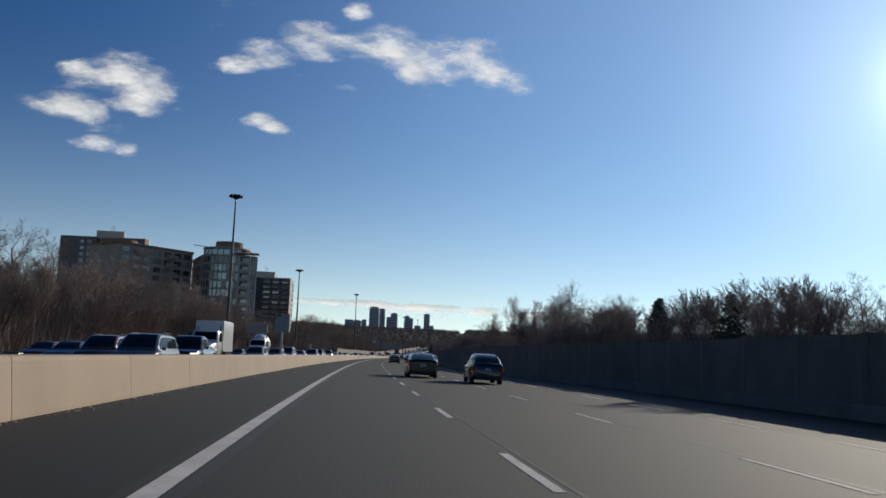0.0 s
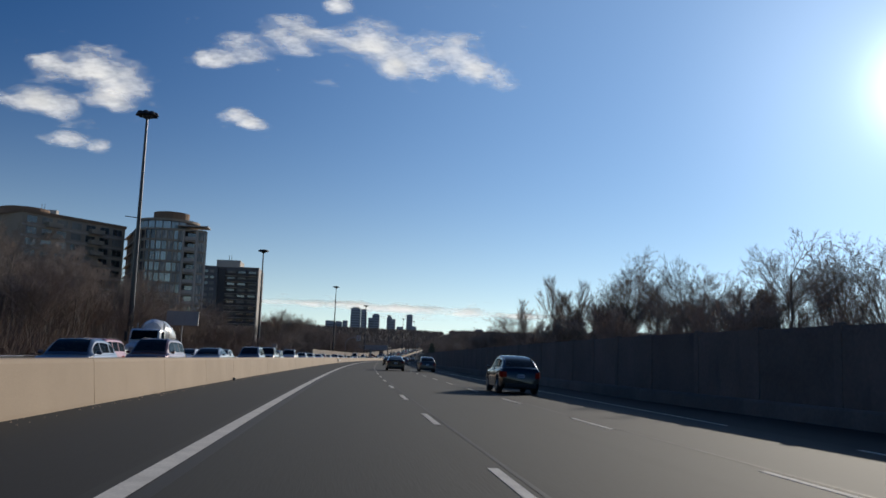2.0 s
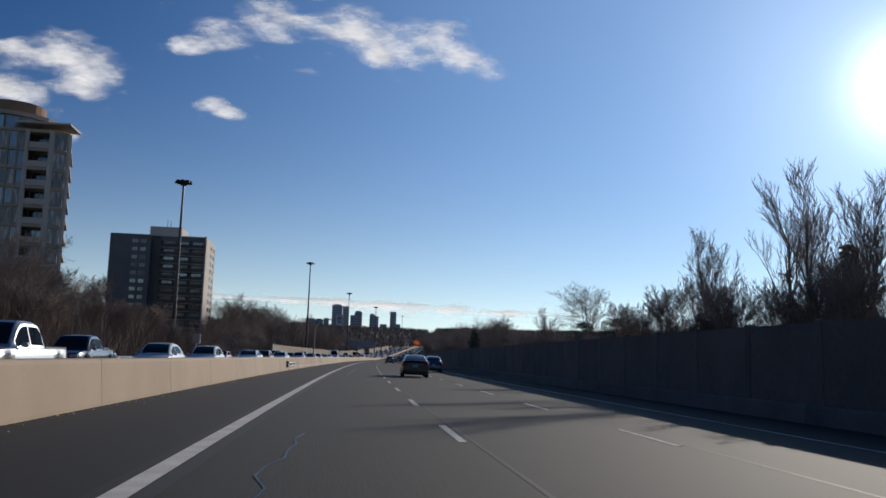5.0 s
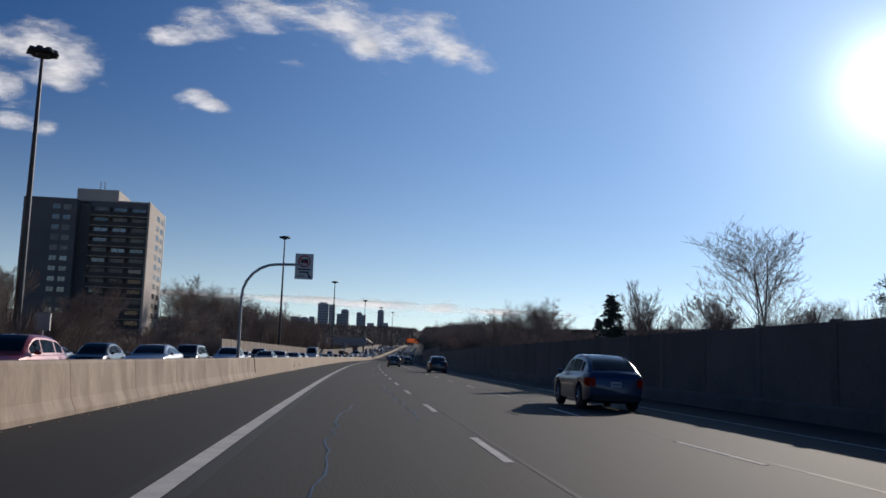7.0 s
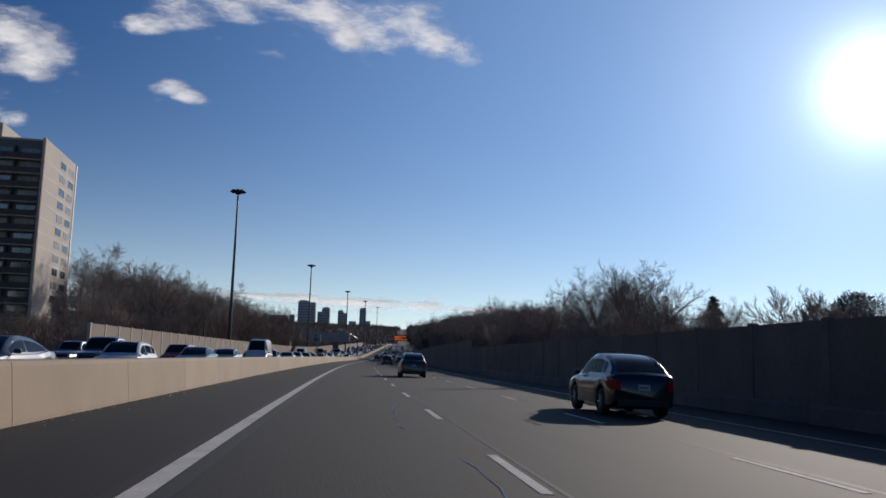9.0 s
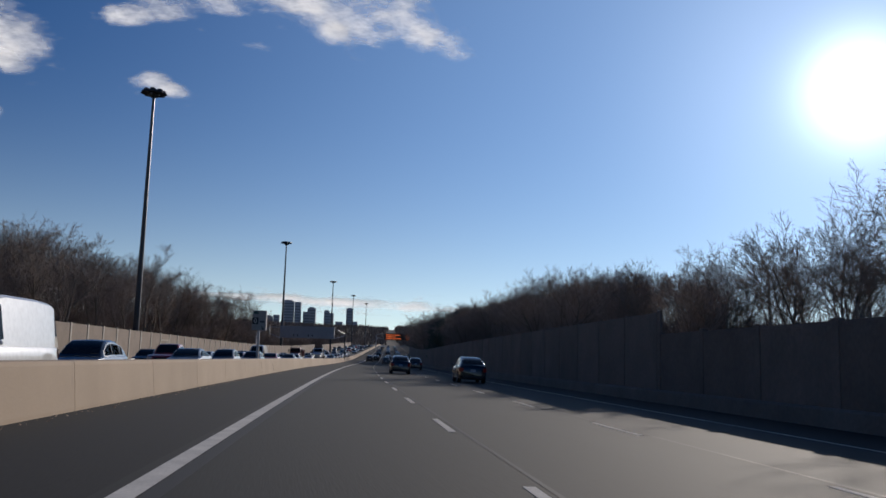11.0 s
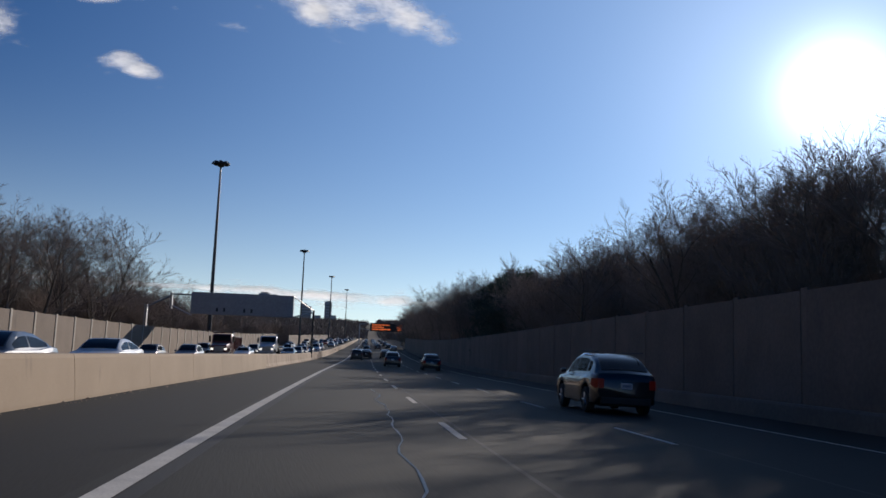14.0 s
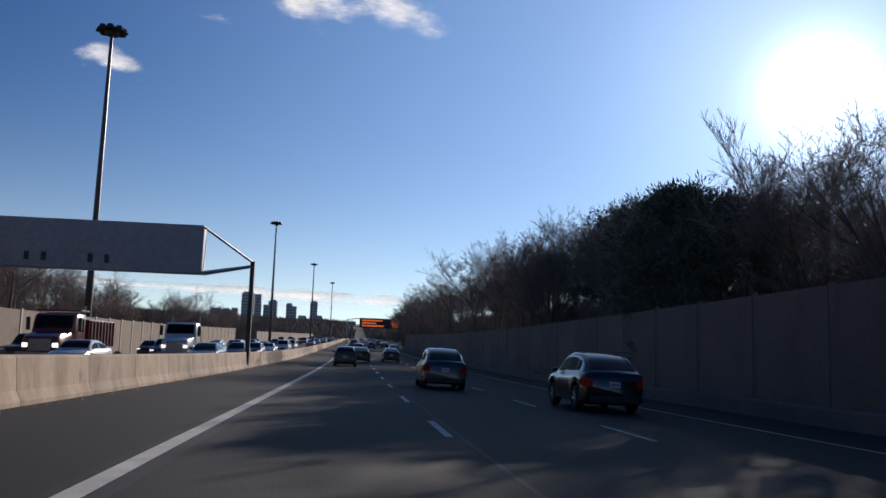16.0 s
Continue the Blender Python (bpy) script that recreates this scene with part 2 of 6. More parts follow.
M["sign_back"] = mat("sign back sheet", (0.36, 0.365, 0.38), (0.31, 0.315, 0.33), rough=0.55, metal=0.2, scale=0.4, fine=5, bump=0.05)
M["sign_edge"] = mat("sign edge", (0.70, 0.68, 0.64), rough=0.5, scale=1, bump=0)
M["sign_white"] = mat("sign white", (0.72, 0.72, 0.70), (0.62, 0.62, 0.60), rough=0.45, scale=2, bump=0)
M["sign_black"] = mat("sign black", (0.02, 0.02, 0.02), rough=0.5, bump=0)
M["sign_red"] = mat("sign red", (0.50, 0.03, 0.03), rough=0.45, bump=0)
M["amber"] = glow("amber sign lamps", (1.0, 0.20, 0.04), 0.8)

# ---- geometry helpers ----
KAPPA, S_END, FALL = 0.00028253241447326636, 480.0, 0.015
R0 = 1 / KAPPA


def heading(s):
    return KAPPA * min(s, S_END)


def zp(s):
    """Height of the road at u = 0."""
    g = 0.023
    if s < 450:
        return 0.0
    if s < 560:
        return g * (s - 450) ** 2 / 220
    if s < 1000:
        return g * 55 + g * (s - 560)
    return g * 55 + g * 440 + 6 * (1 - math.exp(-(s - 1000) * g / 6))


def cross(u):
    """Cross-fall: both carriageways drain away, the oncoming one the other way."""
    return -FALL * u if u > -5.6 else 0.02 + 0.018 * (u + 5.6)


def rd(s, u=0.0, z=None):
    """World point at s metres along the road and u to its right; z is above the road's surface there."""
    a = min(s, S_END)
    p = KAPPA * a
    x, y = R0 * (1 - math.cos(p)), R0 * math.sin(p)
    if s > S_END:
        x, y = x + (s - S_END) * math.sin(p), y + (s - S_END) * math.cos(p)
    return Vector((x + u * math.cos(p), y - u * math.sin(p), zp(s) + cross(u) + (z or 0.0)))


def on_road(s, u, z=0.0, turn=0.0, tilt=True):
    """Pose at the road's surface, y along the road."""
    p = rd(s, u, z)
    grade = math.degrees(math.atan((zp(s + 1) - zp(s - 1)) / 2)) if tilt else 0
    base = pose(p.x, p.y, p.z, 0, 0, -math.degrees(heading(s))) @ pose(0, 0, 0, grade, (math.degrees(FALL) if u > -5.6 else -math.degrees(0.018)) if tilt else 0, 0)
    return base @ pose(0, 0, 0, 0, 0, turn)


def mesh(name, verts, faces, material=None, smooth=False):
    me = bpy.data.meshes.new(name)
    me.from_pydata([tuple(v) for v in verts], [], faces)
    if material:
        me.materials.append(material)
    if smooth:
        me.polygons.foreach_set("use_smooth", [True] * len(me.polygons))
    me.update()
    return me


def bmesh_to(name, bm, material):
    bmesh.ops.recalc_face_normals(bm, faces=bm.faces)
    me = bpy.data.meshes.new(name)
    bm.to_mesh(me)
    bm.free()
    me.materials.append(material)
    return me


def child(name, me, parent, m=None, label=""):
    ob = new(name, me)
    ob.parent = parent
    if m is not None:
        ob.matrix_basis = m
    if label:
        tagged(ob, label)
    return ob


def part(name, bm, material, parent, label="", m=None):
    return child(name, bmesh_to(name, bm, material), parent, m, label)


def thing(name, m, label, category, group="", kind=""):
    ob = new(name)
    ob.empty_display_size = 0.3
    ob.matrix_basis = m
    return tagged(ob, label, category, group, kind)


def add_box(bm, x0, x1, y0, y1, z0, z1, bevel=0.0):
    vs = [bm.verts.new((x, y, z)) for z in (z0, z1) for y in (y0, y1) for x in (x0, x1)]
    fs = [bm.faces.new([vs[i] for i in f]) for f in ((0, 2, 3, 1), (4, 5, 7, 6), (0, 1, 5, 4), (2, 6, 7, 3), (0, 4, 6, 2), (1, 3, 7, 5))]
    if bevel:
        es = list({e for f in fs for e in f.edges})
        bmesh.ops.bevel(bm, geom=es, offset=bevel, segments=2, affect="EDGES", profile=0.5)
    return bm


def box(x0, x1, y0, y1, z0, z1, bevel=0.0):
    return add_box(bmesh.new(), x0, x1, y0, y1, z0, z1, bevel)


def add_tube(bm, a, b, r0, r1=None, n=8):
    a, b = Vector(a), Vector(b)
    r1 = r0 if r1 is None else r1
    w = (b - a).normalized()
    s = w.orthogonal().normalized()
    t = w.cross(s)
    A = [bm.verts.new(a + r0 * (math.cos(k * 2 * math.pi / n) * s + math.sin(k * 2 * math.pi / n) * t)) for k in range(n)]
    B = [bm.verts.new(b + r1 * (math.cos(k * 2 * math.pi / n) * s + math.sin(k * 2 * math.pi / n) * t)) for k in range(n)]
    for k in range(n):
        bm.faces.new((A[k], A[(k + 1) % n], B[(k + 1) % n], B[k]))
    bm.faces.new(A[::-1])
    bm.faces.new(B)
    return bm


def tube(a, b, r0, r1=None, n=8):
    return add_tube(bmesh.new(), a, b, r0, r1, n)


def ease(t):
    t = max(0.0, min(1.0, t))
    return t * t * (3 - 2 * t)


def follow(pts, s):
    for (a, b), (c, d) in zip(pts, pts[1:]):
        if s <= c:
            return b + (d - b) * max(0.0, (s - a) / (c - a))
    return pts[-1][1]


def u_wall(s):
    """Near face of the right-hand noise wall."""
    return follow([(0, 15.0), (40, 14.6), (90, 11.6), (200, 11.8), (260, 11.5), (640, 11.7)], s)


def gz(s, u):
    """Height of the ground sheet."""
    ur = u_wall(s) + 0.5
    base = zp(s) + cross(max(-22.0, min(ur, u))) - 0.07
    far = 52 * ease((s - 1250) / 1150)
    if u < -22:
        d = -22 - u
        h = 7.0 - 5.0 * ease((s - 245) / 55)
        base += h * ease(d / 24) + 0.5 * noise.noise((s * 0.03, u * 0.05, 3.0)) * min(1, d / 6)
    if u > ur:
        d = u - ur
        h = 1.2 + 2.8 * ease((s - 330) / 110)
        base += h * ease(d / 14) + 0.5 * noise.noise((s * 0.03, u * 0.05, 7.0)) * min(1, d / 6)
    if abs(u) > 60:
        far += 20 * ease((abs(u) - 60) / 900) * ease((s + 100) / 900)
    return base + far


def on_ground(s, u, turn=0.0, dz=0.0):
    p = rd(s, u)
    return pose(p.x, p.y, gz(s, u) + dz, 0, 0, turn)


def u_barrier(s):
    """Foot of the median barrier's near face."""
    return follow([(0, -4.66), (80, -4.58), (112, -4.4), (150, -4.42), (193, -4.5), (265, -4.4), (363, -4.8), (391, -4.98), (432, -4.95), (460, -5.25), (500, -5.28), (620, -4.9)], s)


def u_edge(s):
    """Middle of the left edge line."""
    return follow([(0, -1.66), (60, -1.60), (200, -1.61), (265, -1.65), (360, -1.71), (430, -1.76), (456, -1.84), (620, -1.75)], s)


# ---- ground ----
S_ROWS = [-320 + 16 * i for i in range(106)] + [1400 + 160 * i for i in range(21)]
U_COLS = [-2600, -1600, -1000, -600, -380, -240, -160, -110, -80, -64, -54, -48, -43, -39, -36, -33, -30, -27, -24.5, -22, -14, -5.64, -5.56, 5, 10.5, 12.2, 13.6, 15.6, 17.5, 20, 23, 27, 32, 38, 46, 60, 85, 130, 200, 320, 520, 900, 1500, 2300]
gv, gf = [], []
for s in S_ROWS:
    for u in U_COLS:
        p = rd(s, u)
        gv.append((p.x, p.y, gz(s, u)))
nu = len(U_COLS)
for i in range(len(S_ROWS) - 1):
    for j in range(nu - 1):
        gf.append((i * nu + j, i * nu + j + 1, (i + 1) * nu + j + 1, (i + 1) * nu + j))
tagged(new("ground", mesh("ground", gv, gf, M["soil"], True)), "brown winter grass and soil beside the motorway", "ground", kind="structure")


def strip(name, u0, u1, s0, s1, dz, material, step=8.0, cols=4):
    n = int((s1 - s0) / step)
    v, f = [], []
    for i in range(n + 1):
        s = s0 + (s1 - s0) * i / n
        a, b = (u0(s) if callable(u0) else u0), (u1(s) if callable(u1) else u1)
        for j in range(cols + 1):
            v.append(rd(s, a + (b - a) * j / cols, dz))
    c = cols + 1
    for i in range(n):
        for j in range(cols):
            f.append((i * c + j, i * c + j + 1, (i + 1) * c + j + 1, (i + 1) * c + j))
    return mesh(name, v, f, material)


S0, S1 = -90.0, 1320.0
road = tagged(new("road", strip("road", lambda s: u_edge(s) - 0.22, 8.75, S0, S1, 0.0, M["asphalt"], cols=6)), "worn grey asphalt carriageway with four lanes", "road", kind="structure")
tagged(new("shoulder", strip("shoulder", -5.59, lambda s: u_edge(s) - 0.22, S0, S1, 0.0, M["asphalt_old"], cols=2)), "dark asphalt shoulder beside the median barrier", "road shoulder", kind="structure")
tagged(new("shoulder", strip("shoulder", 8.75, lambda s: u_wall(s) + 0.2, S0, S1, 0.0, M["asphalt_old"], cols=2)), "dark asphalt shoulder beside the noise wall", "road shoulder", kind="structure")
tagged(new("opposite_road", strip("opposite_road", -21.2, -5.61, S0, S1, 0.0, M["asphalt"], cols=6)), "grey asphalt carriageway full of oncoming traffic", "road", kind="structure")

# Painted lines: two long edge lines, and single dashes 3 m long every 9 m.
child("edge_line", strip("edge_line", lambda s: u_edge(s) - 0.085, lambda s: u_edge(s) + 0.125, S0, S1, 0.006, M["paint"], cols=1), road)
child("edge_line", strip("edge_line", 8.56, 8.65, 74, S1, 0.006, M["paint"], cols=1), road)
child("edge_line", strip("edge_line", -7.0, -6.85, S0, S1, 0.006, M["paint"], cols=1), road)
dash_bm = bmesh.new()
add_box(dash_bm, -0.075, 0.075, -3.0, 0.0, -0.01, 0.006)
dash_me = bmesh_to("dash", dash_bm, M["paint"])
for u, shift, wide in ((1.72, 1.6, 0.82), (5.12, 2.3, 0.66)):
    for k in range(-2, 92):
        s = 9 * k + shift
        child("dash", dash_me, road, on_road(s, u) @ Matrix.Diagonal((wide, 1, 1, 1)))
for k in range(-6, 12):
    child("dash", dash_me, road, on_road(6 * k + 2.9, 8.6) @ Matrix.Diagonal((0.75, 1, 1, 1)))
v, f = [], []
for u in (-10.4, -13.9, -17.4):
    for k in range(-2, 120):
        s = 9 * k + 3
        b = len(v)
        v += [rd(s - 3, u - 0.06, 0.007), rd(s - 3, u + 0.06, 0.007), rd(s, u + 0.06, 0.007), rd(s, u - 0.06, 0.007)]
        f.append((b, b + 1, b + 2, b + 3))
tagged(child("opposite_dashes", mesh("opposite_dashes", v, f, M["paint"]), road), kind="stuff")

# Dark paving seams beside the lines, and wandering sealed cracks.
child("paving_seam", strip("paving_seam", lambda s: u_edge(s) + 0.14, lambda s: u_edge(s) + 0.30, S0, 700, 0.003, M["seal_dull"], cols=1), road)
child("paving_seam", strip("paving_seam", 1.86, 1.92, S0, 700, 0.003, M["seal_dull"], cols=1), road)
child("paving_seam", strip("paving_seam", 5.30, 5.35, S0, 700, 0.003, M["seal_dull"], cols=1), road)


def sealed_crack(s0, s1, u0, u1, seed, width=0.028):
    r = random.Random(seed)
    n = int((s1 - s0) / 0.7)
    v, f, du = [], [], 0.0
    for i in range(n + 1):
        t = i / n
        du = 0.85 * du + r.gauss(0, 0.05)
        w = width * r.uniform(0.6, 1.3)
        c = u0 + (u1 - u0) * t + du
        v += [rd(s0 + (s1 - s0) * t, c - w / 2, 0.005), rd(s0 + (s1 - s0) * t, c + w / 2, 0.005)]
        if i:
            b = 2 * i
            f.append((b - 2, b - 1, b + 1, b))
    child("sealed_crack", mesh("sealed_crack", v, f, M["seal"]), road)


for q in ((128, 136, 0.5, 0.9, 1), (136, 152, -0.9, -0.4, 2), (190, 216, -0.45, -0.15, 3), (212, 232, 1.15, 0.95, 4), (243, 262, 0.9, 1.2, 5), (266, 276, 0.85, 1.05, 6), (398, 420, 0.6, 0.9, 8)):
    sealed_crack(*q)

# Median barrier: cast concrete segments with open joints.
barrier = thing("median_barrier", Matrix(), "tan concrete median barrier with stained faces and open joints", "barrier", kind="structure")


def barrier_mesh(name, length, profile, material):
    bm = bmesh.new()
    ends = []
    for y in (0.007, length - 0.007):
        ends.append([bm.verts.new((x, y, z)) for x, z in profile])
    n = len(profile)
    for i in range(n):
        bm.faces.new((ends[0][i], ends[0][(i + 1) % n], ends[1][(i + 1) % n], ends[1][i]))
    bm.faces.new(ends[0][::-1])
    bm.faces.new(ends[1])
    return bmesh_to(name, bm, material)


WALL_PROFILE = [(0.0, -0.5), (0.0, 0.06), (-0.07, 0.78), (-0.09, 0.845), (-0.12, 0.86), (-0.40, 0.86), (-0.43, 0.845), (-0.45, 0.78), (-0.52, 0.06), (-0.52, -0.5)]
JERSEY = [(0.03, -0.5), (0.03, 0.08), (-0.05, 0.26), (-0.10, 0.80), (-0.13, 0.85), (-0.41, 0.85), (-0.44, 0.80), (-0.49, 0.26), (-0.57, 0.08), (-0.57, -0.5)]
seg_new = barrier_mesh("barrier_segment", 6.0, WALL_PROFILE, M["concrete"])
seg_old = barrier_mesh("barrier_segment", 4.0, JERSEY, M["concrete_old"])
s = -60.0
while s < 1290:
    old = 196 <= s < 232 or 440 <= s < 560
    L = 4.0 if old else 6.0
    a, b = rd(s, u_barrier(s)), rd(s + L, u_barrier(s + L))
    rise = math.degrees(math.atan2(b.z - a.z, L))
    child("barrier_segment", seg_old if old else seg_new, barrier, pose(a.x, a.y, a.z, 0, 0, -math.degrees(math.atan2(b.x - a.x, b.y - a.y))) @ pose(0, 0, 0, rise, 0, 0))
    s += L

# Spalled patches, a crack and dark run-off marks on the barrier's near face.
def scar(s, z, wide, tall, seed, lean=0.0):
    r = random.Random(seed)
    p, q = rd(s - 0.5, u_barrier(s - 0.5)), rd(s + 0.5, u_barrier(s + 0.5))
    bm = bmesh.new()
    ring = []
    for k in range(12):
        a = 2 * math.pi * k / 12
        dy, dz = wide / 2 * math.cos(a) * r.uniform(0.6, 1.1), tall / 2 * math.sin(a) * r.uniform(0.7, 1.1)
        h = max(0.03, min(0.80, z + dz))
        ring.append((-0.07 * max(0.0, h - 0.06) / 0.72 + 0.003, dy + lean * dz, h))
    low, top = [[bm.verts.new((x + d, y, h)) for x, y, h in ring] for d in (-0.012, 0.0)]
    bm.faces.new(low)
    bm.faces.new(top)
    for k in range(12):
        bm.faces.new((low[k], low[k - 1], top[k - 1], top[k]))
    m = (p + q) / 2
    part("spall", bm, M["spall"], barrier, "dark spalled patch", pose(m.x, m.y, m.z, 0, 0, -math.degrees(math.atan2(q.x - p.x, q.y - p.y))))


for q in ((255.1, 0.38, 0.62, 0.40, 1, 0.6), (254.2, 0.24, 0.30, 0.16, 2), (259.1, 0.31, 0.70, 0.22, 3), (260.0, 0.42, 0.24, 0.10, 4), (361.35, 0.36, 0.14, 0.50, 5, -0.9), (354.95, 0.40, 0.06, 0.62, 6), (237.8, 0.40, 0.12, 0.26, 7, 0.8)):
    scar(*q)
scrap = thing("rubber_scrap", on_road(89.4, -4.42, 0.0), "torn dark scrap of tyre rubber at the barrier's foot", "debris")
bm = bmesh.new()
for k in range(3):
    add_box(bm, -0.05 - 0.01 * k, 0.06 - 0.015 * k, -0.14 + 0.05 * k, 0.12 - 0.06 * k, 0.03 * k, 0.03 * k + 0.035, 0.008)
part("scrap", bm, M["sign_black"], scrap)

# ---- noise walls ----
def noise_wall(name, label, s0, s1, u_of, height, pitch, panel_mat, post_mat, post_w=0.24, seams=3, foot=0.0, panel_t=0.14):
    """Posts every pitch metres with stacked panels between them."""
    wall = thing(name, Matrix(), label, "noise wall", kind="structure")
    n = int((s1 - s0) / pitch)
    pm = bmesh_to("post", box(-post_w / 2, post_w / 2, -0.16, 0.16, -0.6, height + 0.06, 0.015), post_mat)
    bm = bmesh.new()
    hs = height / seams
    for k in range(seams):
        z0 = -0.5 if k == 0 else k * hs + 0.012
        add_box(bm, -panel_t / 2, panel_t / 2, 0.16, pitch - 0.16, z0, (k + 1) * hs - 0.012)
    qm = bmesh_to("panel", bm, panel_mat)
    for i in range(n + 1):
        s = s0 + i * pitch
        u, u2 = (u_of(s), u_of(s + pitch)) if callable(u_of) else (u_of, u_of)
        a, b = rd(s, u), rd(s + pitch, u2)
        m = pose(a.x, a.y, a.z, 0, 0, -math.degrees(math.atan2(b.x - a.x, b.y - a.y)))
        child("post", pm, wall, m)
        if i < n:
            child("panel", qm, wall, m)
    return wall


# Left wall behind the oncoming lanes, in two lengths with an overlap, and the dark one on the right.
noise_wall("noise_wall_left", "tan concrete noise wall with pale posts behind the oncoming lanes", 323, 603, -21.4, 3.36, 4.0, M["noise_panel"], M["noise_post"], seams=1)
noise_wall("noise_wall_left_far", "distant tan noise wall along the oncoming lanes", 640, 900, -21.6, 3.06, 6.5, M["noise_panel"], M["noise_post"])
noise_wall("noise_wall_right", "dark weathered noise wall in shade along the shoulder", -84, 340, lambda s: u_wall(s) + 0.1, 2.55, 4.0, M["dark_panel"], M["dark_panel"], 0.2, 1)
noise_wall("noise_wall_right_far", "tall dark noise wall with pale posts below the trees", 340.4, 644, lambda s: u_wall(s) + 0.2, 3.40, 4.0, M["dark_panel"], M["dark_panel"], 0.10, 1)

# Steel guardrail along the far edge before the noise wall starts.
rail = thing("guardrail", Matrix(), "galvanised steel guardrail along the far road edge", "guardrail", kind="structure")
bm = bmesh.new()
prof = [(0.0, -0.15), (0.08, -0.09), (0.02, 0.0), (0.08, 0.09), (0.0, 0.15)]
A = [bm.verts.new((x, 0.0, 0.60 + z)) for x, z in prof]
B = [bm.verts.new((x, 4.0, 0.60 + z)) for x, z in prof]
for i in range(4):
    bm.faces.new((A[i], A[i + 1], B[i + 1], B[i]))
bmesh.ops.solidify(bm, geom=bm.faces[:], thickness=0.012)
rail_me = bmesh_to("beam", bm, M["steel"])
post_me = bmesh_to("post", box(-0.12, 0.0, -0.06, 0.06, -0.2, 0.78), M["steel"])
for k in range(-5, 81):
    m = on_road(4.0 * k, -20.9, tilt=False)
    child("beam", rail_me, rail, m)
    child("post", post_me, rail, m)

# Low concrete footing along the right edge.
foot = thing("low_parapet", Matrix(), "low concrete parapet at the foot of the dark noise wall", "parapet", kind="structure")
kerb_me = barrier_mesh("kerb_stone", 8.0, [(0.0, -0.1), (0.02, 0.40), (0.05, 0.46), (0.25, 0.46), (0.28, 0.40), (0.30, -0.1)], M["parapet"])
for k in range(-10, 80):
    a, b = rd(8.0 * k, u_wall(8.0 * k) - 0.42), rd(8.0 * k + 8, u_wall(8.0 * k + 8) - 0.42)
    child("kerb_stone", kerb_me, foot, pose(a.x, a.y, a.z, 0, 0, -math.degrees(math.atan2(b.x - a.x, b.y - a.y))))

# Access door in one bay of the left wall.
door = thing("door_1", on_road(405.0, -21.4, 0, tilt=False), "tan steel access door set in the noise wall", "door", kind="structure")
part("lintel", box(0.075, 0.13, -1.85, 1.85, 2.62, 2.74, 0.01), M["noise_post"], door)
part("jamb", box(0.075, 0.13, 0.35, 0.47, -0.1, 2.62, 0.01), M["noise_post"], door)
leaf = part("leaf", box(0.075, 0.10, 0.50, 1.80, 0.05, 2.58, 0.005), M["dark_post"], door, "dull brown door leaf")
part("handle", box(0.10, 0.16, 0.62, 0.72, 1.05, 1.12, 0.01), M["steel"], leaf)

# Grit and small debris swept against the median barrier's foot.
gr = random.Random(404)
v, f = [], []
for k in range(2600):
    s = gr.uniform(-5, 520)
    u = u_barrier(s) + 0.03 + abs(gr.gauss(0, 0.16))
    q = gr.choice((0.010, 0.012, 0.016, 0.02, 0.03)) * gr.uniform(0.7, 1.3)
    p = rd(s, u, 0.0)
    b = len(v)
    for i in range(4):
        a = i * math.pi / 2 + gr.uniform(-0.5, 0.5)
        v.append(p + Vector((q * math.cos(a) * gr.uniform(0.7, 1.4), q * math.sin(a) * gr.uniform(0.7, 1.8), 0)))
    v.append(p + Vector((gr.gauss(0, 0.3) * q, gr.gauss(0, 0.3) * q, q * gr.uniform(0.6, 1.1))))
    f += [(b, b + 1, b + 4), (b + 1, b + 2, b + 4), (b + 2, b + 3, b + 4), (b + 3, b, b + 4)]
tagged(new("road_grit", mesh("road_grit", v, f, M["concrete_old"])), "grit and small debris along the barrier's foot", "debris", kind="stuff")

# ---- high-mast lamps, gantries and signs ----
def high_mast(x, y, base, top):
    h = top - base
    t = thing("high_mast_lamp", pose(x, y, base), "tall dark steel high-mast lamp with a round ring of lights", "street lamp", "high-mast lamps")
    part("base_plate", tube((0, 0, -0.15), (0, 0, 0.25), 0.5, 0.5, 14), M["concrete_old"], t)
    part("mast", tube((0, 0, 0.2), (0, 0, h - 0.5), 0.34, 0.14, 14), M["mast"], t)
    bm = bmesh.new()
    add_tube(bm, (0, 0, h - 0.75), (0, 0, h - 0.45), 0.42, 0.62, 16)
    add_tube(bm, (0, 0, h - 0.12), (0, 0, h + 0.12), 0.55, 0.30, 16)
    part("crown_ring", bm, M["dark_steel"], t)
    for k in range(8):
        a = k * math.pi / 4
        bm = bmesh.new()
        add_tube(bm, (0.4 * math.cos(a), 0.4 * math.sin(a), h - 0.25), (1.02 * math.cos(a), 1.02 * math.sin(a), h - 0.12), 0.05, 0.05, 6)
        add_tube(bm, (0.95 * math.cos(a), 0.95 * math.sin(a), h - 0.42), (0.95 * math.cos(a), 0.95 * math.sin(a), h - 0.02), 0.44, 0.26, 12)
        part("floodlight", bm, M["dark_steel"], t)
    return t


def mast_at(s, u, top):
    p = rd(s, u)
    high_mast(p.x, p.y, gz(s, u), top)


mast_at(40.0, -26.5, 30.0)
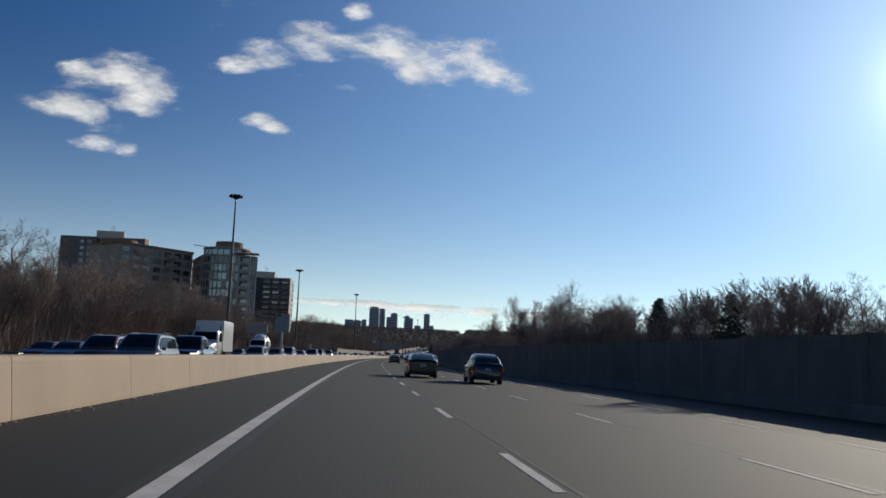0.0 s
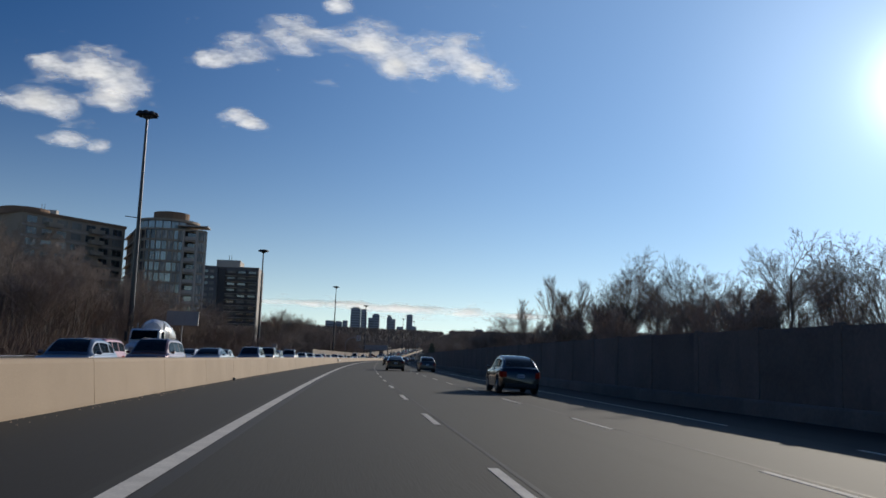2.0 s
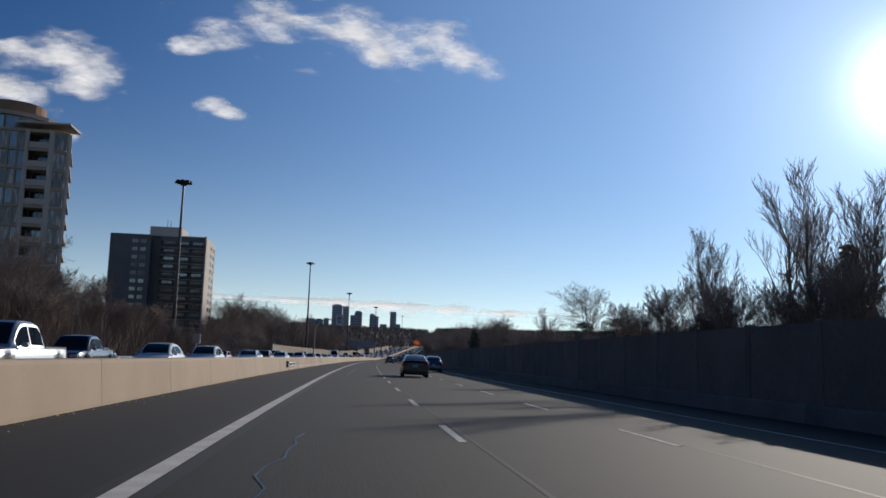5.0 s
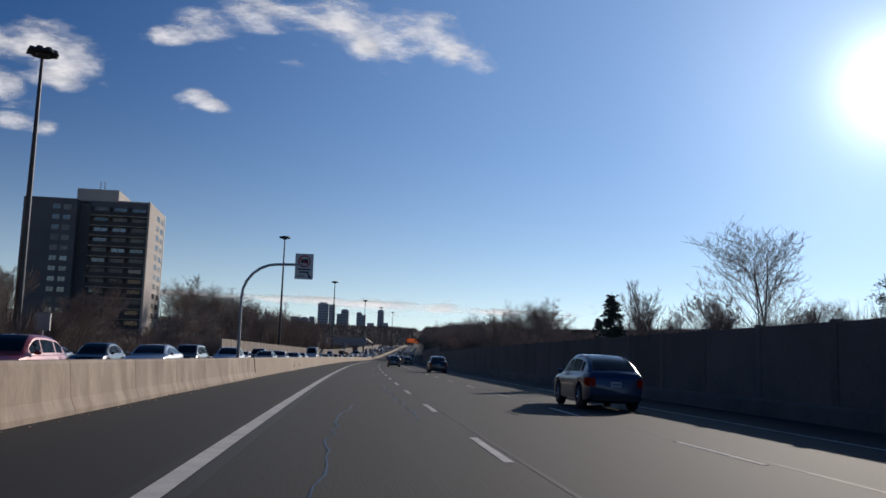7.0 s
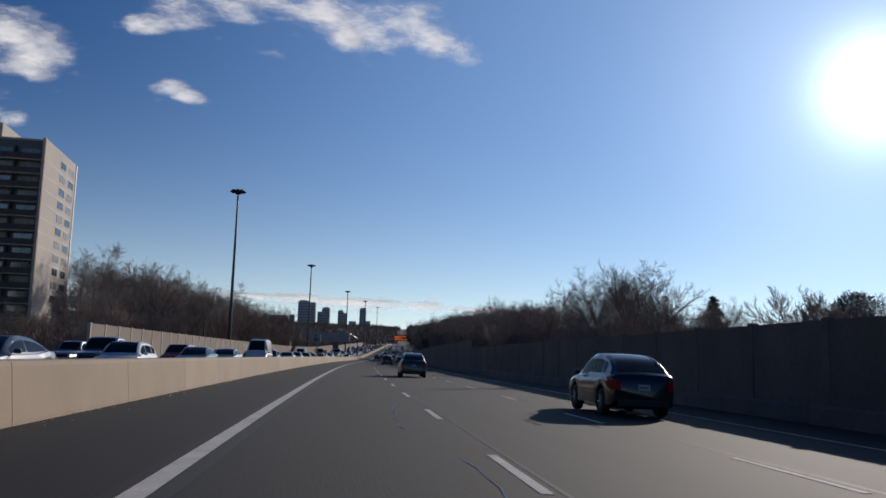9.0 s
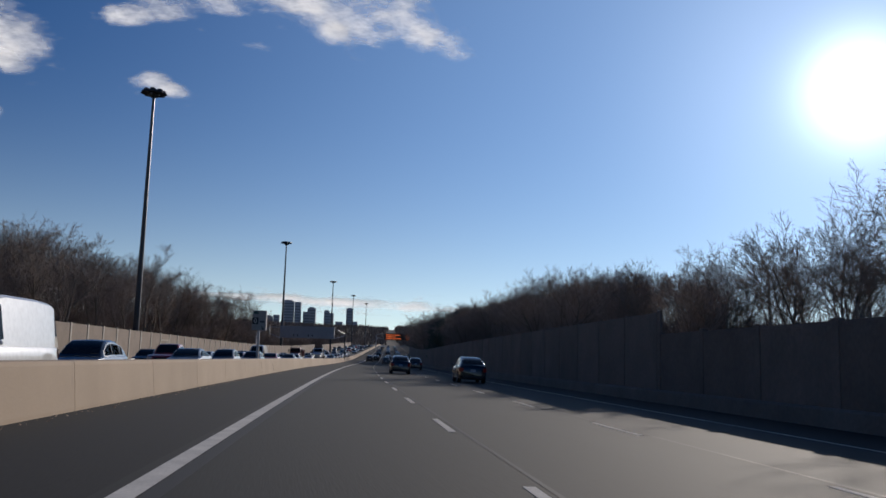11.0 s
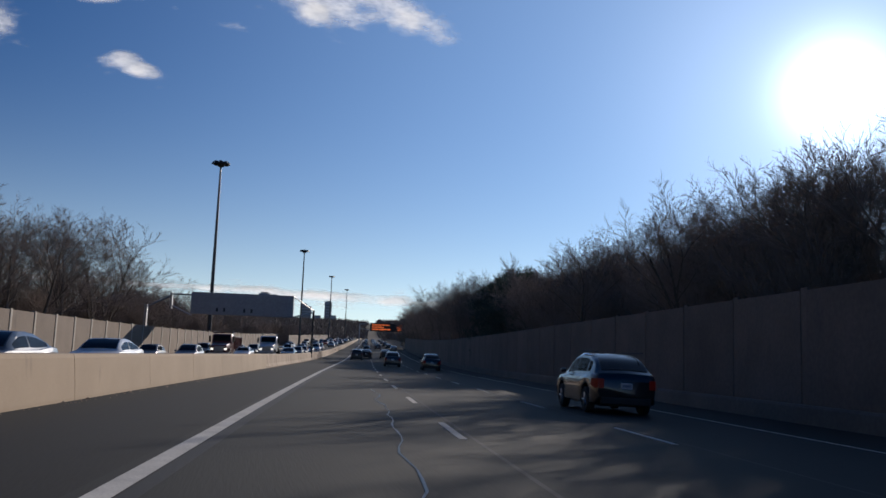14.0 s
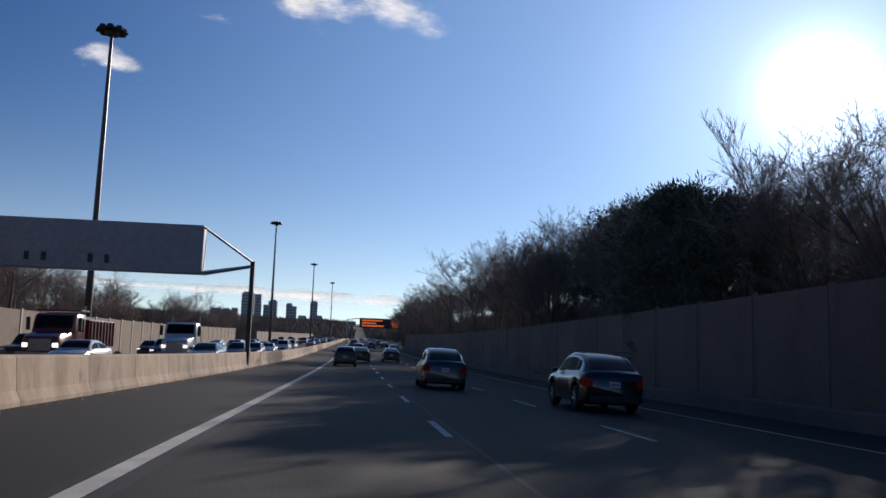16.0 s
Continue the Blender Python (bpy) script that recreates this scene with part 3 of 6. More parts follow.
for x, y, s, u, top in ((-23.6, 159.7, 158.5, -27.1, 29.75), (-18.8, 273.0, 271.0, -29.2, 27.15), (-0.5, 402.0, 400.2, -23.1, 29.2), (15.8, 521.0, 519.6, -22.5, 29.15), (35.4, 634.1, 633.6, -21.5, 29.95), (54.0, 750.3, 750.5, -25.8, 33.45), (73.5, 868.0, 870.0, -27.0, 37.0)):
    high_mast(x, y, gz(s, u), top)

# Variable message sign over the oncoming lanes, seen from behind.
g1 = thing("sign_gantry", on_road(488.5, 0, 0, tilt=False), "grey overhead message sign, seen from behind, on a cantilever gantry", "sign gantry")
part("sign_case", box(-18.7, -7.48, -0.5, 0.5, 4.75, 7.18, 0.03), M["sign_back"], g1, "grey sheet-metal back of the sign case")
part("end_panel", box(-7.475, -7.43, -0.47, 0.47, 4.78, 7.15), M["sign_edge"], g1, "pale end panel")
for x in (-15.9, -15.1, -12.9, -12.1):
    part("vent", box(x, x + 0.22, -0.55, -0.5, 5.08, 5.5, 0.01), M["dark_steel"], g1)
bm = bmesh.new()
for y in (-0.5, 0.5):
    add_tube(bm, (-5.36, y * 0.3 + 3.3, 5.78), (-7.48, y * 0.9, 7.14), 0.06)
    add_tube(bm, (-5.36, y * 0.3 + 3.3, 5.6), (-7.48, y * 0.9, 4.8), 0.07)
part("truss", bm, M["steel"], g1)
bm = bmesh.new()
add_box(bm, -5.48, -5.25, 3.02, 3.22, -0.2, 5.85, 0.02)
add_box(bm, -5.42, -5.29, 3.5, 3.63, -0.2, 5.80, 0.02)
for k in range(8):
    add_tube(bm, (-5.36, 3.15, 0.3 + 0.65 * k), (-5.36, 3.55, 0.7 + 0.65 * k), 0.035)
part("leg", bm, M["dark_steel"], g1)
for y in (-0.5, 0.5):
    part("top_chord", tube((-18.7, y * 0.9, 6.85), (-20.9, y * 0.4, 6.85), 0.07), M["steel"], g1)
    part("bottom_chord", tube((-18.7, y * 0.9, 4.6), (-20.9, y * 0.4, 5.6), 0.07), M["steel"], g1)
    part("strut", tube((-20.9, y * 0.4, 6.7), (-23.6, y * 0.4, 5.3), 0.07), M["steel"], g1)
part("hanger", box(-21.0, -20.8, -0.3, 0.3, 5.2, 7.0, 0.02), M["steel"], g1)
part("far_leg", box(-23.75, -23.45, -0.3, 0.3, -1.0, 5.6, 0.02), M["steel"], g1)

# Message sign ahead with amber lettering too small to read.
g2 = thing("message_sign", pose(73.5, 720.0, zp(724), 0, 0, -math.degrees(heading(724))), "dark overhead message sign with lines of amber lamps", "message sign")
Z2 = 10.3 - zp(724)
part("sign_case", box(-6.4, 7.0, -0.5, 0.5, Z2, Z2 + 3.15, 0.05), M["sign_black"], g2)
for row, spans in enumerate((((-5.6, 0.9), (4.1, 6.2)), ((-5.6, -1.4), (4.1, 6.2)), ((-5.6, 1.6), (4.4, 6.2)))):
    for a, b in spans:
        x = a
        while x < b:
            part("lamp_bar", box(x, x + 0.34, -0.56, -0.50, Z2 + 2.20 - row * 0.86, Z2 + 2.62 - row * 0.86), M["amber"], g2, "lit amber bar")
            x += 0.52
part("leg", box(-10.6, -10.2, -0.3, 0.3, -0.3, Z2 + 2.6, 0.02), M["steel"], g2)
part("upper_arm", tube((-10.4, 0, Z2 + 2.5), (-6.3, 0, Z2 + 3.0), 0.12), M["steel"], g2)
part("lower_arm", tube((-10.4, 0, Z2 + 0.9), (-6.3, 0, Z2 + 0.3), 0.12), M["steel"], g2)

# Curved mast-arm with a lane-restriction sign, standing on the median.
g3 = thing("lane_sign", on_road(233.8, -0.08, -0.05, tilt=False), "white lane-restriction sign hung from a curved grey mast arm", "road sign")
pts = [(-5.15, 0, 0.0)] + [(-5.15, 0, 3.6)] + [(-5.15 + 1.5 * (1 - math.cos(a)), 0, 3.6 + 1.5 * math.sin(a)) for a in [radians(d) for d in (15, 30, 45, 60, 75, 90)]] + [(-2.55, 0, 5.13)]
bm = bmesh.new()
for a, b in zip(pts, pts[1:]):
    add_tube(bm, a, b, 0.075 if b[2] < 4 else 0.06, 0.06, 10)
part("mast", bm, M["steel"], g3)
panel = part("sign_panel", box(-2.9, -2.1, -0.045, -0.015, 4.48, 5.62, 0.004), M["sign_white"], g3)
bm = bmesh.new()
bmesh.ops.create_circle(bm, segments=36, radius=0.27, matrix=pose(-2.5, -0.049, 5.28, 90))
inner = bmesh.ops.create_circle(bm, segments=36, radius=0.215, matrix=pose(-2.5, -0.049, 5.28, 90))
bmesh.ops.bridge_loops(bm, edges=bm.edges)
bmesh.ops.solidify(bm, geom=bm.faces[:], thickness=0.003)
part("ring", bm, M["sign_red"], panel)
bm = box(-0.24, 0.24, -0.003, 0.0, -0.025, 0.025)
bmesh.ops.transform(bm, matrix=pose(-2.5, -0.0525, 5.28) @ pose(0, 0, 0, 0, 35, 0), verts=bm.verts)
part("slash", bm, M["sign_red"], panel)
bm = box(-2.66, -2.34, -0.050, -0.0465, 5.21, 5.33)
add_box(bm, -2.58, -2.36, -0.050, -0.0465, 5.33, 5.38)
part("symbol", bm, M["sign_black"], panel)
for z, x0, x1 in ((4.92, -2.78, -2.22), (4.80, -2.72, -2.28)):
    part("text_bar", box(x0, x1, -0.050, -0.0465, z - 0.03, z + 0.03), M["sign_black"], panel)
def flat_text(txt, size, m, material, parent, name="lettering"):
    cu = bpy.data.curves.new(name, "FONT")
    cu.body, cu.size, cu.extrude = txt, size, 0.001
    cu.align_x, cu.align_y = "CENTER", "CENTER"
    cu.materials.append(material)
    ob = new(name, cu)
    ob.parent, ob.matrix_basis = parent, m
    return ob
flat_text("LANE", 0.14, pose(-2.62, -0.049, 4.62, 90), M["sign_black"], panel)
bm = bmesh.new()
vs = [bm.verts.new(p) for p in ((0, 0, -0.17), (0.07, 0, -0.06), (0.03, 0, -0.06), (0.03, 0, 0.12), (-0.03, 0, 0.12), (-0.03, 0, -0.06), (-0.07, 0, -0.06))]
bm.faces.new(vs)
bmesh.ops.solidify(bm, geom=bm.faces[:], thickness=0.003)
bmesh.ops.transform(bm, matrix=pose(-2.28, -0.048, 4.66) @ pose(0, 0, 0, 0, -30, 0), verts=bm.verts)
part("arrow", bm, M["sign_black"], panel)

# Steel guard beam closing the gap in the median barrier.
gb = thing("guard_beam", on_road(196.3, -4.44, 0, tilt=False), "pale galvanised double guard beam bolted across the barrier gap", "guardrail")
for z in (0.31, 0.52):
    bm = bmesh.new()
    prof = [(0.0, -0.08), (0.045, -0.05), (0.015, 0.0), (0.045, 0.05), (0.0, 0.08)]
    A = [bm.verts.new((x + 0.03, 0.0, z + dz)) for x, dz in prof]
    B = [bm.verts.new((x + 0.03, 6.2, z + dz)) for x, dz in prof]
    for i in range(4):
        bm.faces.new((A[i], A[i + 1], B[i + 1], B[i]))
    bmesh.ops.solidify(bm, geom=bm.faces[:], thickness=0.01)
    part("beam", bm, M["sign_edge"], gb)
for y in (0.3, 3.1, 5.9):
    part("bracket", box(-0.12, 0.032, y - 0.06, y + 0.06, 0.22, 0.61), M["steel"], gb)

# Roadside sign boards on single posts beyond the oncoming lanes.
for s, u, w, z0, z1 in ((167.4, -23.2, 4.0, 4.38, 6.18), (262.0, -23.8, 1.0, 2.3, 3.6)):
    sb = thing("roadside_sign", on_ground(s, u, -math.degrees(heading(s))), "grey roadside sign board on a steel post, seen from behind", "road sign", "roadside signs")
    h = gz(s, u) - zp(s)
    part("post", tube((0, 0.08, -0.3), (0, 0.08, z1 - h - 0.1), 0.09), M["steel"], sb)
    part("board", box(-w / 2, w / 2, -0.03, 0.03, z0 - h, z1 - h, 0.01), M["sign_back"], sb)
    part("edge_strip", box(w / 2, w / 2 + 0.06, -0.10, 0.10, z0 - h, z1 - h), M["sign_edge"], sb)


def median_sign(s, u0, u1, z0, z1, zh, board):
    """Two-tier lane sign in a shallow case on a steel post behind the median barrier."""
    u = (u0 + u1) / 2
    w = (u1 - u0) / 2
    t = thing("median_sign", on_road(s, u, 0, tilt=False), "grey lane sign on a steel post on the median barrier", "road sign", "median signs")
    part("post", box(-0.07, 0.07, 0.02, 0.14, 0.3, z1 - 0.1, 0.01), M["steel"], t)
    part("header", box(-w, w, -0.05, 0.05, zh, z1, 0.01), M["sign_grey"], t, "pale grey header panel")
    part("header_patch", box(-w + 0.06, -w + 0.32, -0.056, -0.05, zh + (z1 - zh) * 0.45, z1 - 0.05), M["sign_green"], t)
    # Sunward case side is coloured paler than the front, like light on it.
    part("case_side", box(w, w + 0.05, -0.06, 0.20, z0 + 0.02, z1 - 0.02, 0.01), M["sign_edge"], t, "side of the case, coloured pale as if sunlit")
    part("board", box(-w - 0.02, w, -0.045, 0.045, z0, zh - 0.015, 0.01), M[board], t)
    if board == "sign_grey":
        zm = z0 + (zh - z0) * 0.45
        sq = part("symbol_panel", box(-w, -0.03, -0.052, -0.045, zm, zh - 0.04), M["sign_black"], t, "black square with a white diamond")
        cx, cz = -w / 2 - 0.015, (zm + zh - 0.04) / 2
        bm = bmesh.new()
        out, inn = [[bm.verts.new((cx + q * 0.10 * a, -0.054, cz + q * 0.17 * b)) for a, b in ((1, 0), (0, 1), (-1, 0), (0, -1))] for q in (1.0, 0.6)]
        for i in range(4):
            bm.faces.new((out[i], out[(i + 1) % 4], inn[(i + 1) % 4], inn[i]))
        bmesh.ops.solidify(bm, geom=bm.faces[:], thickness=0.003)
        part("diamond", bm, M["sign_white"], sq)
        part("text_bar", box(0.06, w - 0.06, -0.05, -0.045, zm + 0.10, zm + 0.18), M["sign_black"], t)
        bm = box(-0.02, 0.02, -0.003, 0.0, -0.10, 0.08)
        add_box(bm, -0.05, 0.05, -0.003, 0.0, -0.14, -0.09)
        bmesh.ops.transform(bm, matrix=pose(w * 0.55, -0.047, (z0 + zm) / 2) @ pose(0, 0, 0, 0, -30, 0), verts=bm.verts)
        part("arrow", bm, M["sign_black"], t)
    else:
        for k in range(4):
            z = zh - 0.13 - k * (zh - z0) / 4.6
            part("text_bar", box(-w + 0.08, w - (0.10, 0.22, 0.14, 0.3)[k], -0.05, -0.045, z - 0.04, z + 0.04), M["sign_grey"], t)


median_sign(54.0, -5.55, -4.72, 2.30, 3.39, 3.06, "sign_back")
median_sign(356.7, -5.64, -4.92, 2.40, 3.50, 3.14, "sign_grey")

# ---- buildings ----
WIN = {}


def window_mesh(w, h, glass):
    key = (round(w, 2), round(h, 2), glass)
    if key not in WIN:
        WIN[key] = (bmesh_to("pane", box(-w / 2 + 0.05, w / 2 - 0.05, -0.02, 0.02, 0.05, h - 0.05), M[glass]), window_frame(w, h))
    return WIN[key]


def window_frame(w, h):
    bm = bmesh.new()
    for a, b, c, d in ((-w / 2, w / 2, 0, 0.06), (-w / 2, w / 2, h - 0.06, h), (-w / 2, -w / 2 + 0.06, 0.06, h - 0.06), (w / 2 - 0.06, w / 2, 0.06, h - 0.06), (-0.03, 0.03, 0.06, h - 0.06)):
        add_box(bm, a, b, -0.05, 0.04, c, d)
    return bmesh_to("window", bm, M["frame"])


def add_window(parent, x, y, z, w, h, turn=0.0, glass="glass"):
    """A framed window whose outer face looks along -y before the turn."""
    pane, fr = window_mesh(w, h, glass)
    o = child("window", fr, parent, pose(x, y, z, 0, 0, turn))
    child("pane", pane, o)
    return o


rng = random.Random(11)


def slab_tower(name, label, x, y, z, turn, wide, deep, storeys, sh, gable, group="apartment towers"):
    """Apartment slab: a plain bay, a dark recess and a balcony bay on the front, a pale gable with a column of windows."""
    H = storeys * sh + 1.2
    t = thing(name, pose(x, y, z, 0, 0, turn), label, "apartment tower", group)
    plain, rec = wide * 0.42, wide * 0.10
    part("wall", box(-wide, -wide + plain, 0, deep, -4, H), M["wall_grey"], t, "plain grey wall bay")
    part("wall", box(-wide + plain, -wide + plain + rec, 2.6, deep, -4, H - 0.4), M["wall_grey"], t)
    part("wall", box(-wide + plain + rec, -0.35, 1.5, deep, -4, H), M["wall_grey"], t)
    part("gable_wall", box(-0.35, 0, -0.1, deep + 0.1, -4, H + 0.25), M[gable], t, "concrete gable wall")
    part("corner_strip", box(0.002, 0.04, -0.1, 0.35, -4, H), M["wall_brick"], t)
    part("corner_strip", box(0.002, 0.10, deep - 0.7, deep + 0.1, -4, H + 0.2), M["frame_pale"], t)
    part("parapet", box(-wide - 0.05, -0.4, 1.45, 1.75, H, H + 0.3), M["wall_light"], t)
    part("penthouse", box(-wide + plain - 1.0, -wide * 0.28, 3.0, deep * 0.8, H, H + 3.0), M["wall_light"], t, "pale lift housing on the roof")
    for dx in (0.0, 0.9):
        part("antenna", tube((-wide * 0.45 + dx, 5, H + 3), (-wide * 0.45 + dx, 5, H + 5.2), 0.09), M["dark_steel"], t)
    bal0, bal1 = -wide + plain + rec + 0.3, -0.5
    n = max(3, int((bal1 - bal0) / 3.2))
    bw = (bal1 - bal0) / n
    for k in range(storeys):
        zz = k * sh + 0.2
        part("balcony_slab", box(bal0, bal1, 0.15, 1.5, zz - 0.16, zz), M["wall_light"], t)
        part("balcony_rail", box(bal0, bal1, 0.12, 0.18, zz, zz + 0.95), M["balcony"], t)
        part("floor_line", box(0.002, 0.03, 0.0, deep, zz - 0.12, zz - 0.02), M["frame_pale"], t)
        for j in range(n):
            part("divider", box(bal0 + j * bw - 0.06, bal0 + j * bw + 0.06, 0.15, 1.5, zz, zz + sh - 0.16), M["balcony"], t)
            add_window(t, bal0 + (j + 0.5) * bw, 1.47, zz + 0.5, bw * 0.72, sh - 0.9, 0, "blind" if rng.random() < 0.3 else "glass")
        for xx in (-wide + plain * 0.62, -wide + plain * 0.82):
            add_window(t, xx, -0.02, zz + 0.8, 1.6, sh - 1.2, 0, "blind" if rng.random() < 0.3 else "glass")
        for yy in (deep * 0.56, deep * 0.82):
            add_window(t, 0.02, yy, zz + 0.70, min(3.4, deep * 0.2), sh - 1.05, 90, "blind" if rng.random() < 0.4 else "glass")
    return t


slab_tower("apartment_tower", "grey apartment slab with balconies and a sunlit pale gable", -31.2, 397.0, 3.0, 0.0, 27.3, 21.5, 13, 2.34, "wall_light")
slab_tower("apartment_tower", "brown-grey apartment slab behind the wooded bank", -86.0, 349.0, 10.0, -2.0, 33.0, 6.5, 13, 2.5, "wall_brick")


def round_tower():
    """Curved glass corner tower with tan bands, balcony bay and a brick drum on the roof."""
    t = thing("round_apartment_tower", pose(-40.0, 258.0, 4.0), "tan apartment tower with a curved glazed corner and brick roof drum", "apartment tower", "apartment towers")
    sh, storeys = 2.42, 10
    H = sh * storeys
    cx, cy, r = 0.6, -0.25, 7.5
    arc = [(cx + r * math.cos(radians(a)), cy + r * math.sin(radians(a))) for a in range(190, 291, 10)]
    flat = [(5.3, -7.0), (8.2, -7.0)]
    fin = [(8.2, -6.6), (10.0, -5.6)]
    outline = arc + flat + fin + [(5.0, 14.0), (-13.0, 16.0)]

    def prism(pts, z0, z1, grow=0.0):
        bm = bmesh.new()
        c = Vector((sum(p[0] for p in pts) / len(pts), sum(p[1] for p in pts) / len(pts)))
        P = [c + (Vector(p) - c) * (1 + grow) for p in pts]
        A = [bm.verts.new((p.x, p.y, z0)) for p in P]
        B = [bm.verts.new((p.x, p.y, z1)) for p in P]
        n = len(P)
        for i in range(n):
            bm.faces.new((A[i], A[(i + 1) % n], B[(i + 1) % n], B[i]))
        bm.faces.new(A[::-1])
        bm.faces.new(B)
        return bm

    inner = [(cx + (r - 0.8) * math.cos(radians(a)), cy + (r - 0.8) * math.sin(radians(a))) for a in range(190, 291, 10)]
    # Core takes the dark balcony colour, which paints in the recesses' shade.
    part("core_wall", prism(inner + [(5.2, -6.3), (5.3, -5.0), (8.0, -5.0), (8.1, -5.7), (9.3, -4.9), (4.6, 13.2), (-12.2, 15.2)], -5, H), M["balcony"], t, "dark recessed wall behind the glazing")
    for k in range(storeys + 1):
        part("floor_band", prism(outline, k * sh - 0.22, k * sh + 0.18), M["wall_tan"], t, "tan precast band")
    face = [(3.17, -7.3), (4.2, -7.15), (5.2, -7.0)]
    edges = list(zip(arc, arc[1:])) + list(zip(face, face[1:]))
    for k in range(storeys):
        for a, b in edges:
            mx, my = (a[0] + b[0]) / 2, (a[1] + b[1]) / 2
            w = math.hypot(b[0] - a[0], b[1] - a[1])
            ang = math.degrees(math.atan2(b[1] - a[1], b[0] - a[0]))
            # The curve's lit right-hand side is painted in with paler, curtained panes.
            front = a[0] > cx - 2.0
            add_window(t, mx * 0.97 + cx * 0.03, my * 0.97 + cy * 0.03, k * sh + 0.22, w * 0.9, sh - 0.48, ang, ("curtained" if rng.random() < 0.6 else "skylit_glass") if front else "blind" if rng.random() < 0.15 else "glass")
        part("balcony_rail", box(5.4, 8.1, -7.05, -6.98, k * sh + 0.22, k * sh + 0.95), M["wall_light"], t)
        add_window(t, 6.7, -5.08, k * sh + 0.22, 2.3, sh - 0.48, 0, "glass")
        add_window(t, 9.05, -6.1, k * sh + 0.22, 1.5, sh - 0.48, 29, "curtained")
    for a in arc + face[1:2]:
        part("mullion", tube((a[0], a[1], 0), (a[0], a[1], H), 0.13, 0.13, 6), M["wall_tan"], t)
    for p in flat + fin:
        part("pier", tube((p[0], p[1], -4), (p[0], p[1], H), 0.3, 0.3, 6), M["wall_light"], t)
    ring = [(cx + 6.7 * math.cos(radians(a)), cy + 6.7 * math.sin(radians(a))) for a in range(0, 360, 15)]
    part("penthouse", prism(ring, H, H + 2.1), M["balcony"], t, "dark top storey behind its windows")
    for a, b in zip(ring[11:21], ring[12:22]):
        add_window(t, (a[0] + b[0]) / 2 * 1.01 - cx * 0.01, (a[1] + b[1]) / 2 * 1.01 - cy * 0.01, H + 0.25, math.hypot(b[0] - a[0], b[1] - a[1]) * 0.92, 1.6, math.degrees(math.atan2(b[1] - a[1], b[0] - a[0])), "skylit_glass")
    part("roof_band", prism([(cx + (p[0] - cx) * 1.04, cy + (p[1] - cy) * 1.04) for p in ring], H + 2.0, H + 2.5), M["wall_tan"], t)
    drum = [(cx + 0.6 + 4.0 * math.cos(radians(a)), cy - 0.6 + 4.0 * math.sin(radians(a))) for a in range(0, 360, 15)]
    part("roof_drum", prism(drum, H + 2.45, H + 4.4), M["wall_brick"], t, "brick roof drum")
    part("canopy", box(4.0, 10.6, -7.8, -3.0, H + 0.75, H + 1.0, 0.03), M["wall_light"], t, "thin pale roof canopy")
    for x in (6.5, 9.0):
        part("canopy_post", tube((x, -5.5, H), (x, -5.5, H + 1.0), 0.08), M["frame"], t)
    part("boom", tube((-9.0, -2, H + 3.2), (-4.5, -3.5, H + 2.6), 0.10), M["dark_steel"], t)
    return t


round_tower()


def low_block():
    t = thing("apartment_block", pose(-50.0, 263.0, 5.0, 0, 0, 50), "tan mid-rise apartment block joined to the round tower", "apartment block")
    wide, deep, sh, n = 26.0, 14.0, 2.42, 10
    H = sh * n
    part("wall", box(-wide, -0.5, 0, deep, -4, H), M["wall_tan"], t)
    part("parapet", box(-wide - 0.2, -0.3, -0.25, deep, H, H + 0.7), M["wall_brick"], t)
    for k in range(n):
        part("floor_band", box(-wide, -0.5, -0.14, 0.0, k * sh - 0.2, k * sh + 0.15), M["wall_light"], t)
        for j in range(7):
            add_window(t, -wide + 2.2 + j * 3.55, -0.03, k * sh + 0.5, 2.4, sh - 0.95, 0, "blind" if rng.random() < 0.25 else "glass")
        for x in (-8.5, -19.0):
            part("balcony", box(x - 1.7, x + 1.7, -1.5, -0.14, k * sh, k * sh + 1.0, 0.02), M["wall_tan"], t)
    for x in (-22.0,):
        bm = tube((x, 6, H), (x, 6, H + 1.6), 5.0, 5.0, 28)
        part("roof_drum", bm, M["wall_brick"], t, "brick roof drum")


low_block()


# Far skyline: towers in shade, haze-tinted in colour, each with its bands of windows.
def far_tower(x, y, wide, deep, z0, top, setback=0.0):
    t = thing("distant_tower", pose(x, y, 0, 0, 0, -6), "hazy blue-grey high-rise tower on the far skyline", "high-rise", "skyline towers")
    part("wall", box(-wide / 2, wide / 2, 0, deep, z0, top, 0.3), M["wall_hazed"], t)
    if setback:
        part("top_storey", box(-wide * 0.32, wide * 0.32, 1, deep * 0.8, top, top + setback), M["wall_hazed"], t)
    n = int((top - z0 - 3) / 7.0)
    for k in range(n):
        part("window_band", box(-wide / 2 + 1.2, wide / 2 - 1.2, -0.15, 0.0, z0 + 3 + 7 * k, z0 + 6.4 + 7 * k), M["hazed_glass"], t)


for px, wide, top, back in ((-20, 24, 99, 0), (3, 20, 97, 2), (22, 13, 101, 0), (50, 27, 136, 3), (73, 15, 134, 0), (96, 18, 112, 0), (108, 20, 121, 3), (152, 22, 111, 0), (146, 14, 116, 2), (176, 18, 90, 0), (203, 17, 124, 2), (216, 14, 92, 0), (400, 26, 88, 2), (358, 14, 82, 0)):
    far_tower(px, 2450 + 12 * math.sin(px), wide, 22, 20, top, back)

